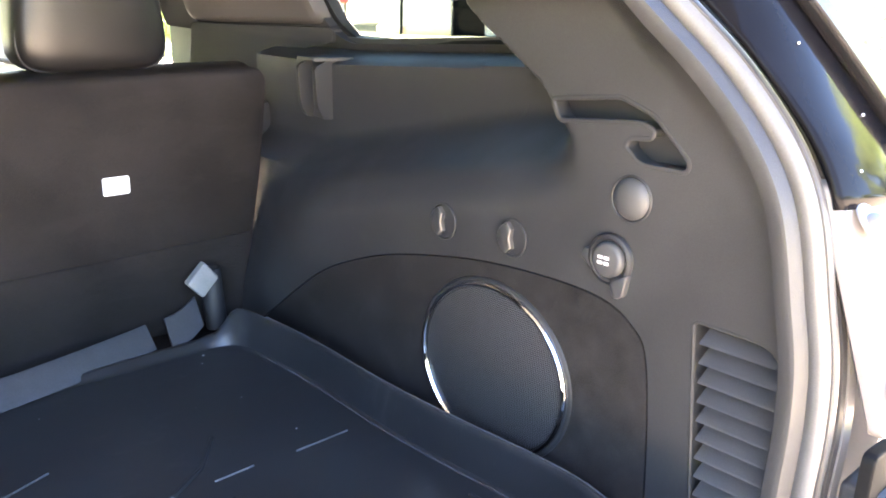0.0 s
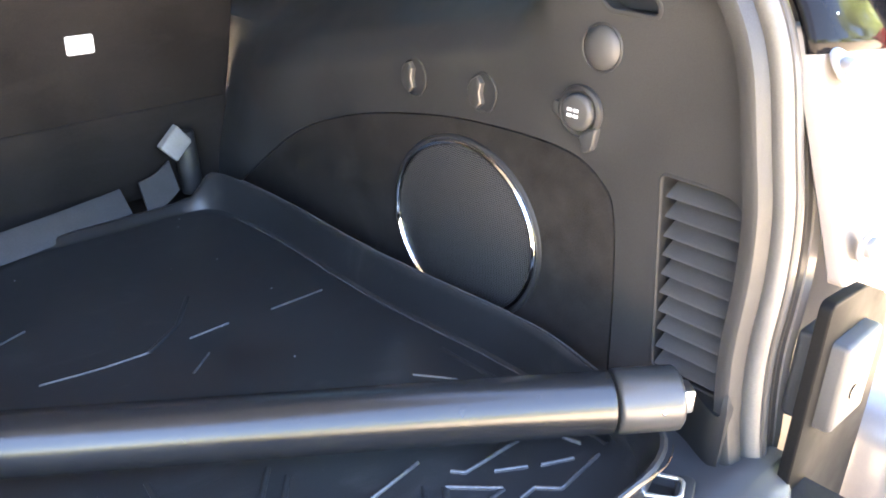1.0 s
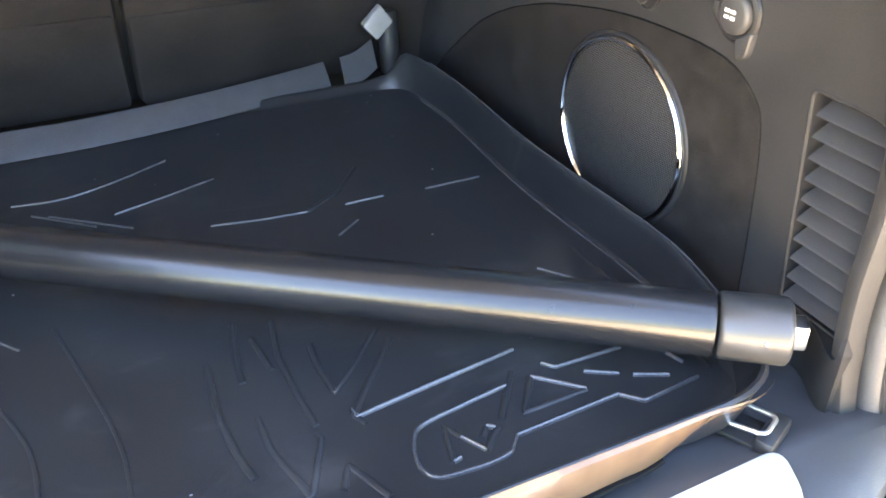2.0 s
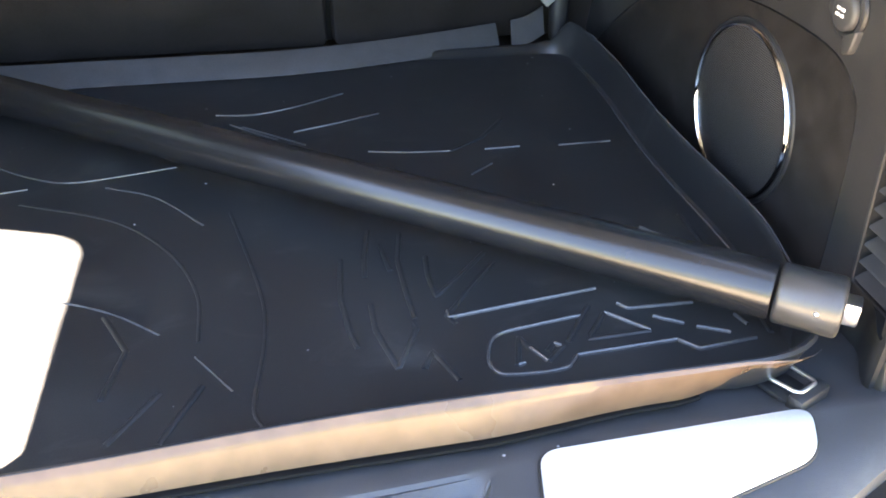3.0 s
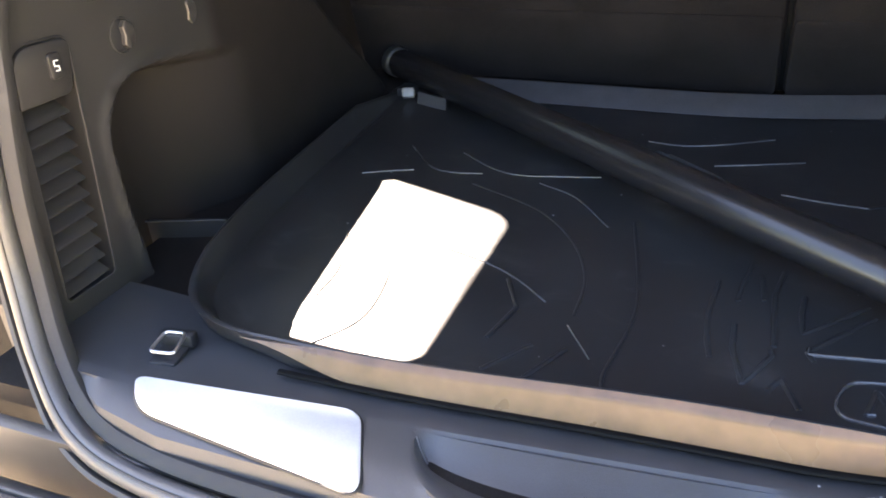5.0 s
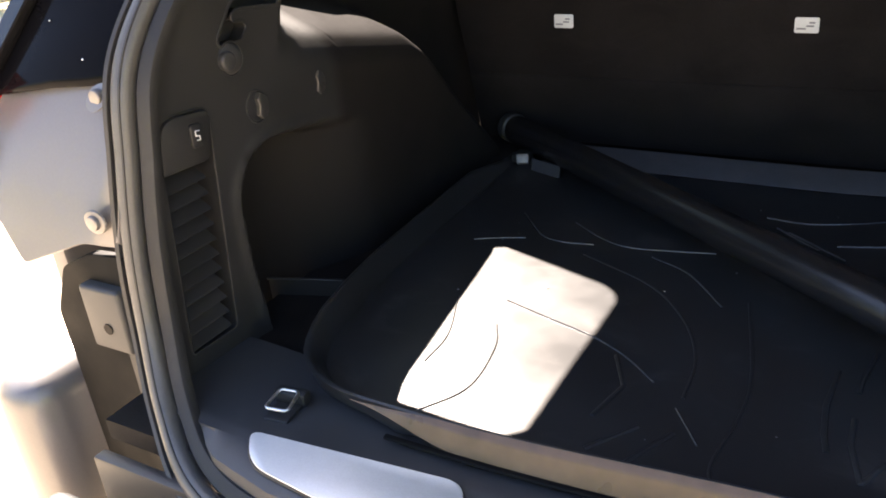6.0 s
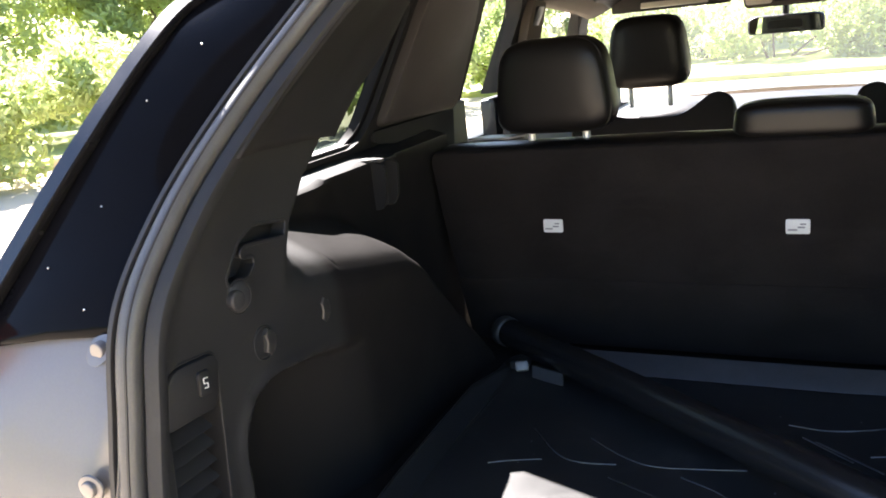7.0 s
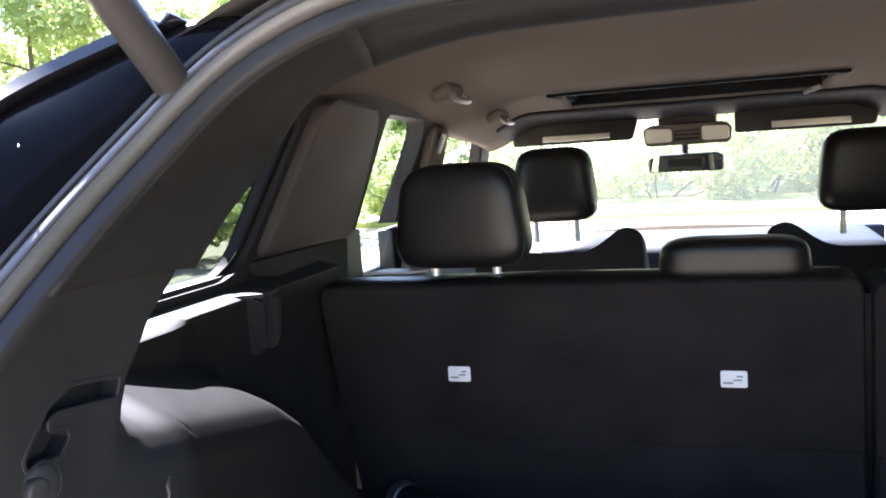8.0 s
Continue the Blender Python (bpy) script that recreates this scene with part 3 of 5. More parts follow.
def cover_bracket(sgn, y, x):
    """Slotted holder for the ends of the cargo cover."""
    h = thing("cover_bracket", "upright black plastic cargo cover bracket on the side wall", "bracket", "cover brackets")
    for dy in (-0.026, 0.022):
        part("cheek", prism(rounded([(1.150, x + 0.03), (1.150, x - 0.012), (1.17, x - 0.024), (1.235, x - 0.03), (1.249, x + 0.0), (1.249, x + 0.03)], 0.008), lambda u, v, w, dy=dy: (sgn * v, y + dy + w, u), 0.009, 0.002), PLASTIC, h)
    part("web", box((sgn * (x + 0.005), y, 1.20), (0.012, 0.05, 0.10), 0.003), SATIN, h)
    part("hood", prism(rounded([(y - 0.05, x + 0.035), (y + 0.03, x + 0.035), (y + 0.03, x - 0.028), (y - 0.02, x - 0.028)], 0.006), lambda u, v, w: (sgn * v, u, 1.246 + w), 0.006, 0.002), PLASTIC, h)


cover_bracket(1, 0.882, 0.775)
cover_bracket(-1, 0.765, 0.793)

# net rod across the left pocket
pocket_bar = thing("pocket_retainer", "thin grey retaining bar across the side pocket floor", "retainer")
part("bar", rod((-0.712, 0.188, 0.811), (-0.590, 0.226, 0.811), 0.0016, 10), SATIN, pocket_bar)
part("web", prism(rounded([(-0.712, 0.765), (-0.590, 0.765), (-0.590, 0.810), (-0.712, 0.810)], 0.003), lambda u, v, w: (u, 0.191 + 0.31 * (u + 0.712) + w, v), 0.006), PLASTIC_DARK, pocket_bar)

# ---- pillars and header ----
UPPER_OF = {1: [p for p, q in zip(HALF_R, HALF) if q.z > 1.352], -1: [p for p in HALF if p.z > 1.352]}
UPPER = UPPER_OF[-1]
INNER = spline([(0.624, 0.358, 1.352), (0.626, 0.442, 1.408), (0.630, 0.565, 1.470), (0.634, 0.695, 1.549), (0.616, 0.80, 1.590), (0.54, 0.845, 1.620), (0.385, 0.775, 1.632), (0.2, 0.76, 1.634), (0.0, 0.76, 1.635)], len(UPPER))


def pillar_trim(sgn, name, i0, i1, mat, label):
    rows = []
    for a, b in list(zip(UPPER_OF[sgn], INNER))[i0:i1]:
        row = []
        b = b + Vector((0, (0.045 if sgn > 0 else 0.008) * (1 - smoothstep(1.36, 1.55, b.z)), 0))
        side = smoothstep(1.60, 1.50, a.z)
        for f in (0, 0.02, 0.06, 0.12, 0.2, 0.3, 0.42, 0.55, 0.68, 0.8, 0.9, 0.96, 1.0):
            p = a.lerp(b, f)
            bow = (0.006 + 0.02 * smoothstep(1.36, 1.5, a.z)) * smoothstep(0, 0.2, f) * (1 - smoothstep(0.75, 1.0, f))
            p = p + Vector((0.8, 0, 0.35)).lerp(Vector((0.05, 0, 0.5)), 1 - side) * bow
            row.append((sgn * p.x, p.y, p.z))
        row.append((sgn * (b.x + 0.02 * side), b.y + 0.012 - 0.012 * side, b.z + 0.008))
        row.append((sgn * (b.x + 0.06 * side), b.y + 0.02 - 0.05 * side, b.z + 0.02))
        rows.append(row)
    ob = finish(name, loft(rows), mat, smooth=50)
    sol = ob.modifiers.new("thick", "SOLIDIFY")
    sol.thickness, sol.offset = 0.008, 0
    return tagged(ob, label, "trim panel", kind="structure")


NU = len(UPPER)
SPLIT = next(i for i, p in enumerate(UPPER) if p.x < 0.40)
for s_, nm in ((1, "right"), (-1, "left")):
    pillar_trim(s_, "trim_pillar_" + nm, 0, SPLIT + 1, PILLAR, "dark grey moulded rear pillar trim")
    pillar_trim(s_, "trim_header_" + nm, SPLIT, NU, PILLAR_DARK, "black moulded header trim over the tailgate opening")

# weather seal round the opening: inner band, groove and bulb
seal = thing("weather_seal", "grey-black rubber weather seal round the tailgate opening", "weather seal")
outward = lambda i: LOOP[i] - Vector((0, 0.25, 1.2))
BAND = [(-0.002, 0.012), (-0.001, 0.001), (0.002, -0.003), (0.010, -0.004), (0.018, -0.003), (0.0205, 0.001), (0.021, 0.012)]
BULB = [(0.0235 + 0.0135 * (1 + math.cos(t)), -0.002 - 0.012 * math.sin(t)) for t in np.linspace(math.pi, 0, 11)] + [(0.0505, 0.012), (0.0235, 0.012)]
part("inner_band", sweep(LOOP, BAND, outward, closed=True), PLASTIC, seal, "flat inner band")
part("bulb", sweep(LOOP, BULB, outward, closed=True), SEALBULB, seal, "hollow grey bulb")
RIDGE = [(0.0325, -0.012), (0.034, -0.0152), (0.036, -0.0152), (0.0375, -0.012)]
part("ridge", sweep(LOOP, RIDGE, outward, closed=True), SEALRUB, seal)
LIP = [(0.053, 0.012), (0.053, -0.002), (0.055, -0.006), (0.060, -0.006), (0.062, -0.002), (0.062, 0.012)]
part("outer_lip", sweep(LOOP, LIP, outward, closed=True), SEALRUB, seal)
FLANGE = [(0.063, 0.012), (0.063, -0.001), (0.065, -0.004), (0.074, -0.004), (0.076, -0.001), (0.076, 0.012)]
flange_run = [p.copy() for p in HALF_R if p.z < 1.22 and p.x > 0.40]
part("body_flange", sweep(flange_run, FLANGE, lambda i: flange_run[i] - Vector((0, 0.25, 1.2))), PAINT, seal, "silver painted body flange")

# ---- sill and floor ----
sillrows = []
for x in np.linspace(-0.645, 0.690, 179):
    e = abs(x)
    yb = float(np.interp(e, [0.0, 0.40, 0.50, 0.575, 0.615, 0.645], [-0.200, -0.195, -0.174, -0.132, -0.096, -0.080]))
    u = (x - 0.052) / 0.182
    bow = 0.106 * math.sqrt(max(0.0, 1 - u * u))
    dip = 0.022 * smoothstep(1.0, 0.88, abs(u))
    zc = 0.008 * smoothstep(0.50, 0.64, e)
    up = 0.0
    if x > 0:
        yb, zc, up = float(np.interp(x, [0.0, 0.40, 0.50, 0.60, 0.69], [-0.200, -0.195, -0.175, -0.125, -0.085])), 0.004 * smoothstep(0.50, 0.64, x), 0.0
    arc = -0.076 - bow + (0.07 * max(-0.45, min(0.45, x)) - 0.0155)
    skew = 0.07 * max(-0.45, min(0.45, x)) - 0.0155
    prof = [(0.06, 0.785 + zc), (-0.02, 0.788 + zc), (-0.055, 0.796 + zc), (-0.068, 0.80 + zc), (-0.073, 0.80 + zc), (-0.077, 0.7985 - 0.06 * dip + zc if bow else 0.80 + zc)]
    prof = [(a + (skew if k > 1 else 0.0), b) for k, (a, b) in enumerate(prof)]
    # the recess slopes down to a curved crease and rises again to its bowed rim
    prof += [(skew - 0.076 - a * bow, 0.80 - b * dip + zc) for a, b in ((0.05, 0.06), (0.25, 0.44), (0.46, 0.94), (0.53, 1.0), (0.59, 0.93), (0.78, 0.50), (0.93, 0.12))] + [(arc - 0.004, 0.80 + zc), (arc - 0.009, 0.80 + zc)]
    prof += [(min(arc - 0.010, yb + 0.05), 0.80 + zc), (min(arc - 0.0105, yb + 0.025), 0.797 + zc + 0.5 * up), (min(arc - 0.011, yb + 0.008), 0.790 + zc + up), (min(arc - 0.0115, yb), 0.765 + zc + 1.4 * up)]
    ys = [p[0] for p in prof]
    for k in range(1, len(ys)):
        ys[k] = min(ys[k], ys[k - 1] - 0.0004)
    sillrows.append([(x, y, p[1]) for y, p in zip(ys, prof)])
sill = tagged(finish("sill", loft(sillrows), SILLPLASTIC, smooth=30), "black plastic load sill with a scooped latch recess", "sill", kind="structure")

crease = []
for u in np.linspace(-0.985, 0.985, 60):
    x = 0.052 + 0.182 * u
    crease.append(Vector((x, 0.07 * x - 0.0155 - 0.076 - 0.53 * 0.106 * math.sqrt(1 - u * u), 0.8004 - 0.022 * smoothstep(1.0, 0.88, abs(u)))))
part("crease", sweep(crease, circle(0.0016, 8), (0, 0, 1)), SILLPLASTIC, sill)


def scuff_plate(pts, name="scuff_plate"):
    t = thing(name, "polished steel scuff plate set in the load sill", "scuff plate", "scuff plates")
    place = lambda u, v, w: (u, v, 0.8016 + w - 0.42 * max(0.0, -0.145 - v) ** 1.3)
    part("plate", prism(rounded(pts, [0.018, 0.022, 0.026, 0.03], 6), place, 0.0035, 0.002), ALUMINIUM, t)
    path = [Vector((a, b, 0.8020 - 0.42 * max(0.0, -0.145 - b) ** 1.3)) for a, b in rounded(pts, [0.018, 0.022, 0.026, 0.03], 6)]
    part("gasket", sweep(path, circle(0.002, 8), (0, 0, 1), closed=True), PLASTIC_DARK, t)


scuff_plate([(-0.478, -0.121), (-0.196, -0.097), (-0.147, -0.200), (-0.440, -0.168)])
scuff_plate([(0.281, -0.063), (0.553, -0.051), (0.528, -0.110), (0.260, -0.184)])

# striker in the scoop
striker = thing("latch_striker", "small bright steel latch loop at the sill's edge", "latch")
part("base", box((0.055, -0.158, 0.782), (0.05, 0.030, 0.010), 0.003), PLASTIC_DARK, striker)
part("loop", sweep(spline([(0.055, -0.146, 0.775), (0.055, -0.146, 0.800), (0.055, -0.150, 0.806), (0.055, -0.166, 0.806), (0.055, -0.170, 0.800), (0.055, -0.170, 0.775)], 20), circle(0.0045, 10), (1, 0, 0)), CHROME, striker)


def tie_down(x, y, turn):
    t = thing("tie_down", "folding chrome cargo tie-down loop on a black base", "tie-down", "tie-down loops")
    m = pose(x, y, 0.796, 0, 0, turn)
    path = [m @ Vector((a, b, c)) for a, b, c in [(p[0], p[1], 0.012 + 0.10 * (p[1] + 0.02)) for p in rounded([(-0.0165, -0.020), (0.0165, -0.020), (0.014, 0.016), (-0.014, 0.016)], 0.007, 4)]]
    part("loop", sweep(path, circle(0.0023, 10), (0, 0, 1), closed=True), STEEL, t)
    part("hinge", box(m @ Vector((0, 0.018, 0.006)), (0.048, 0.018, 0.020), 0.005, m=m.to_3x3().to_4x4()), PLASTIC_DARK, t)
    part("well", box(m @ Vector((0, -0.004, -0.002)), (0.036, 0.046, 0.006), 0.002, m=m.to_3x3().to_4x4()), PLASTIC_DARK, t)


tie_down(0.550, -0.020, 205)
tie_down(-0.474, -0.060, 8)

floor = tagged(finish("floor", merge(box((0, 0.49, 0.7655), (1.40, 1.30, 0.03)), box((0, 0.78, 0.735), (1.72, 0.72, 0.03))), CARPET), "black carpet cargo floor under the mat", "floor", kind="structure")

# ---- cargo mat ----
mat_ob = thing("cargo_mat", "black moulded rubber cargo mat with a raised lip", "cargo mat")
OUT = rounded([(-0.525, -0.056), (-0.20, -0.061), (0.05, -0.046), (0.25, -0.040), (0.42, -0.038), (0.602, -0.036), (0.630, 0.18), (0.609, 0.46), (0.622, 0.70), (0.605, 0.90), (-0.60, 0.90), (-0.59, 0.60), (-0.575, 0.25)],
              [0.155, 0.2, 0.2, 0.2, 0.1, 0.075, 0.2, 0.2, 0.1, 0.06, 0.06, 0.05, 0.1], 8)
CEN = Vector((0, 0.43))


def lip_height(x, y):
    """The lip stands high at the rear and sides and flattens towards the seat."""
    h = 0.044 + 0.016 * smoothstep(0.50, 0.58, x) * smoothstep(0.05, 0.2, y) - 0.041 * smoothstep(0.76, 0.83, y) * smoothstep(0.60, 0.57, x)
    h -= smoothstep(0.12, 0.02, y) * (0.012 - 0.011 * smoothstep(-0.25, 0.20, x))
    return h


rowsm = []
for back, f in ((0.35, 0), (0.055, 0), (0.040, 0.0), (0.034, 0.05), (0.030, 0.35), (0.024, 0.80), (0.021, 0.97), (0.018, 1.0), (0.015, 0.95), (0.010, 0.6), (0.003, 0.15), (0.005, -0.06), (0.35, -0.10)):
    r = []
    for p in OUT:
        d = Vector(p) - CEN
        steep = 1 - 0.35 * smoothstep(0.54, 0.60, p[0]) * (back < 0.1)
        d.x -= steep * back * np.sign(d.x) * min(1, abs(d.x) / 0.45)
        d.y -= back * np.sign(d.y) * min(1, abs(d.y) / 0.38)
        if back < 0.0155 and f < 0.9:
            # the rear left corner leans outwards over its foot, the rear face stands back behind the lip
            d *= 1 - (0.045 * (1 - f) * (smoothstep(-0.30, -0.40, p[0]) + smoothstep(0.36, 0.46, p[0])) + 0.034 * smoothstep(-0.36, -0.25, p[0]) * smoothstep(0.52, 0.44, p[0])) * smoothstep(0.14, 0.04, p[1])
        r.append((CEN.x + d.x, CEN.y + d.y, FLOOR + f * (lip_height(*p) if f > 0 else 0.05)))
    rowsm.append(r)
part("tray", loft(rowsm, True, True), RUBBER, mat_ob)
side = sorted((p for p in even(OUT, 400) if p[0] > 0.55 and 0.10 < p[1] < 0.80), key=lambda p: p[1])
# both beads take the grey that holds the edge highlights
part("side_bead", sweep([Vector((a - 0.0117, b, FLOOR + lip_height(a, b))) for a, b in side], circle(0.0017, 8), (0, 0, 1)), RIB, mat_ob, "worn bead along the lip's top, highlight in its grey")
part("side_bead", sweep([Vector((a - 0.0275, b, FLOOR + 0.0008)) for a, b in side], circle(0.0016, 8), (0, 0, 1)), RIB, mat_ob, "worn bead along the lip's foot, highlight in its grey")

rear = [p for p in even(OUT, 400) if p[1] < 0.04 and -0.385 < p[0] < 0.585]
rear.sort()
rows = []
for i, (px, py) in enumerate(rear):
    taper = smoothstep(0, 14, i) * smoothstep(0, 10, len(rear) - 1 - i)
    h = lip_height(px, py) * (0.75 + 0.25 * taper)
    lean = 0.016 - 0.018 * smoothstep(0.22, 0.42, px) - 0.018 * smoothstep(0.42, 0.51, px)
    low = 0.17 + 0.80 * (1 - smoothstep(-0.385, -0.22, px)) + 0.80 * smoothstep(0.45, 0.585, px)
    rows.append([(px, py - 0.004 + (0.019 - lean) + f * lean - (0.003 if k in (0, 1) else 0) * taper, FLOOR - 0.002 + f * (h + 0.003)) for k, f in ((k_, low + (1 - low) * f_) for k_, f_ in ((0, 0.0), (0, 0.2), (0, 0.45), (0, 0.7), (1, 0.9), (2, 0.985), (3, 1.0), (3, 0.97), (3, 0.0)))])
foot = [Vector((px, py + 0.012 - 0.016 + 0.018 * smoothstep(0.22, 0.42, px) + 0.018 * smoothstep(0.42, 0.51, px), FLOOR + 0.0025)) for px, py in rear if -0.33 < px < 0.46]
part("foot_bead", sweep(foot, circle(0.0028, 8, 0.0045), (0, 0, 1)), BLACKPAINT, mat_ob, "black bead along the lip's foot")
# the rear face's brown is a painted reflection of the ground
part("rear_lip", loft(rows, True, True), LIP_REFLECT, mat_ob, "glossy rear face of the lip, ground reflection in its brown")

STROKES_RIGHT = [[(0.188, 0.533), (0.248, 0.522), (0.306, 0.517)], [(0.357, 0.515), (0.410, 0.516)], [(0.468, 0.511), (0.548, 0.511)], [(0.324, 0.445), (0.358, 0.471)], [(0.083, 0.613), (0.15, 0.634), (0.217, 0.658)],
                 [(-0.035, 0.689), (0.025, 0.683), (0.09, 0.703), (0.167, 0.742)], [(0.008, 0.642), (0.100, 0.568)], [(-0.012, 0.652), (0.060, 0.590)], [(0.507, 0.281), (0.538, 0.241)]]
FAINT = [[(0.306, 0.517), (0.36, 0.552), (0.404, 0.609)],
         [(-0.060, 0.071), (-0.102, 0.011)], [(-0.02, 0.075), (-0.055, 0.005)], [(-0.545, 0.12), (-0.55, 0.40), (-0.555, 0.70)],
         [(-0.13, 0.20), (-0.10, 0.14), (-0.115, 0.07)]]
FAINT += [[(0.299, 0.255), (0.263, 0.214), (0.229, 0.18), (0.226, 0.222), (0.229, 0.258)], [(0.306, 0.233), (0.261, 0.178), (0.235, 0.144), (0.242, 0.129)], [(0.204, 0.311), (0.195, 0.255), (0.197, 0.186), (0.2, 0.145)], [(0.178, 0.292), (0.184, 0.236)]]
FAINT += [[(0.155, 0.177), (0.156, 0.131), (0.172, 0.069), (0.18, 0.085), (0.199, 0.128), (0.197, 0.138)], [(0.128, 0.267), (0.123, 0.192), (0.128, 0.137), (0.135, 0.106)], [(0.198, 0.064), (0.21, 0.089), (0.23, 0.043)], [(0.166, 0.324), (0.156, 0.263), (0.154, 0.228)]]
BADGE = [[(0.236, 0.152), (0.236, 0.140), (0.41, 0.165)], [(0.356, 0.059), (0.467, 0.066), (0.485, 0.048), (0.551, 0.055)],
         [(0.406, 0.122), (0.445, 0.085)], [(0.311, 0.078), (0.324, 0.055)], [(0.292, 0.054), (0.300, 0.056)], [(0.337, 0.081), (0.344, 0.076)],
         [(0.425, 0.135), (0.434, 0.124), (0.509, 0.123)], [(0.456, 0.107), (0.485, 0.090)], [(0.496, 0.083), (0.528, 0.068)], [(0.546, 0.096), (0.552, 0.077)]]
FAINT += [[(0.406, 0.122), (0.376, 0.082), (0.445, 0.085)], [(0.292, 0.054), (0.303, 0.096), (0.311, 0.078)], [(0.324, 0.055), (0.345, 0.075), (0.337, 0.081), (0.327, 0.070)], [(0.392, 0.136), (0.353, 0.081)], [(0.571, 0.06), (0.575, 0.12), (0.568, 0.30)]]
BADGE_CURVE = [(0.378, 0.121), (0.330, 0.114), (0.287, 0.106), (0.273, 0.094), (0.265, 0.072), (0.265, 0.056), (0.274, 0.044), (0.295, 0.041), (0.319, 0.040), (0.340, 0.043), (0.348, 0.050), (0.356, 0.059)]
STROKES_LEFT = [[(-0.471, 0.451), (-0.43, 0.470), (-0.390, 0.484)], [(-0.434, 0.578), (-0.369, 0.505), (-0.327, 0.490), (-0.272, 0.497)], [(-0.331, 0.569), (-0.27, 0.525), (-0.217, 0.506), (-0.15, 0.515), (-0.082, 0.529)],
                [(-0.170, 0.485), (-0.103, 0.449), (-0.036, 0.370)], [(-0.326, 0.280), (-0.25, 0.256), (-0.177, 0.233), (-0.12, 0.203), (-0.069, 0.161)], [(-0.310, 0.212), (-0.286, 0.157), (-0.277, 0.063), (-0.316, -0.009)],
                [(-0.40, 0.262), (-0.363, 0.165), (-0.359, 0.093)], [(-0.030, 0.120), (0.009, 0.064)]]
CONTOURS = [[(-0.273, 0.458), (-0.149, 0.398), (-0.074, 0.317), (-0.035, 0.228), (-0.028, 0.142)], [(-0.003, 0.394), (0.035, 0.221), (0.040, 0.135), (0.030, 0.041), (0.040, 0.008)]]


def rib(pts, w, h, curve, mat=RIB):
    """A raised moulded line on the mat."""
    v = [Vector((a, b, FLOOR - 0.0005)) for a, b in pts]
    if curve and len(pts) > 2:
        v = spline(v, 6 * len(pts))
    else:
        v = [p for i in range(len(v) - 1) for p in [v[i].lerp(v[i + 1], f) for f in (0, 0.08, 0.5, 0.92)]] + [v[-1]]
    prof = [(-0.001, -w), (h * 0.55, -0.9 * w), (h * 0.88, -0.55 * w), (h, 0.0), (h * 0.88, 0.55 * w), (h * 0.55, 0.9 * w), (-0.001, w)]
    part("rib", sweep(v, prof, (0, 0, 1)), mat, mat_ob)


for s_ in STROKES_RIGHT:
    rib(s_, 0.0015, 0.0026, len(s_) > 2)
for s_ in FAINT:
    rib(s_, 0.0034, 0.0028, False, RUBBER)
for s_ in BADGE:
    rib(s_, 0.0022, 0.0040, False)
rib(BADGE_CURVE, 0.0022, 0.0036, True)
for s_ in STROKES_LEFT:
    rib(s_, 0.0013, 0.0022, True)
for s_ in CONTOURS:
    rib(s_, 0.0024, 0.0022, True, RUBBER)

# crumbs and lint on the mat and the sill
rl = random.Random(11)
crumbs = merge(*[blob((rl.uniform(-0.5, 0.52), rl.uniform(0.0, 0.85), FLOOR + 0.0008), rl.uniform(0.0006, 0.0013), rl.uniform(0.7, 2.2), 1.0, 0.6, 6) for _ in range(42)],
               *[blob((rl.uniform(-0.45, 0.5), rl.uniform(-0.07, -0.055), 0.8015), rl.uniform(0.0008, 0.0015), 1.4, 1.0, 0.6, 6) for _ in range(4)])
tagged(finish("crumbs", crumbs, INK), "pale crumbs and lint scattered on the mat", "crumbs", kind="stuff")

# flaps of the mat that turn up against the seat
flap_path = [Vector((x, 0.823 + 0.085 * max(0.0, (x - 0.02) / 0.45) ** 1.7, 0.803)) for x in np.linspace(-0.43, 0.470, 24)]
part("front_flap", loft([[p, p + Vector((0, 0.006, 0.006)), p + Vector((0, 0.034, 0.029)), p + Vector((0, 0.038, 0.0305)), p + Vector((0, 0.039, 0.027)), p + Vector((0, 0.008, 0.0))] for p in flap_path], True, True), FLAP, mat_ob, "turned-up front flap, sheen in its grey")
for side in (1, -1):
    rise = 1.0 if side > 0 else 0.45
    pts = spline([(0.490, 0.889, 0.803), (0.525, 0.902, 0.806), (0.560, 0.922, 0.816)] if side > 0 else [(-0.440, 0.752, 0.801), (-0.475, 0.763, 0.801), (-0.512, 0.778, 0.801)], 10)
    part("corner_flap", loft([[p, p + Vector((0, 0.004, 0.006)), p + Vector((0.004 * side, 0.036 * rise, 0.040 * rise)), p + Vector((0.004 * side, 0.036 * rise + 0.004, 0.040 * rise)), p + Vector((0, 0.008, 0))] for p in pts], True, True), FLAP, mat_ob, "small corner flap, sheen in its grey")
    latch = thing("seat_hinge_cover", "pale plastic hinge cover at the seat's lower corner", "cover", "seat hinge covers")
    if side > 0:
        part("cap", prism(rounded([(0.537, 0.892), (0.574, 0.921), (0.594, 0.893), (0.560, 0.866)], 0.004), lambda u, v, w: (u, 0.935 + 0.3 * (v - 0.88) - w, v), 0.014, 0.003), HINGE, latch)
        part("arm", rod((0.592, 0.938, 0.80), (0.588, 0.948, 0.905), 0.018, 16, bevel=0.003), PLASTIC_DARK, latch)
    else:
        part("cap", box((-0.540, 0.800, 0.813), (0.026, 0.022, 0.020), 0.004, m=pose(0, 0, 0, -30, 0, 20)), HINGE, latch)
        part("arm", box((-0.552, 0.825, 0.810), (0.034, 0.04, 0.018), 0.004), PLASTIC_DARK, latch)

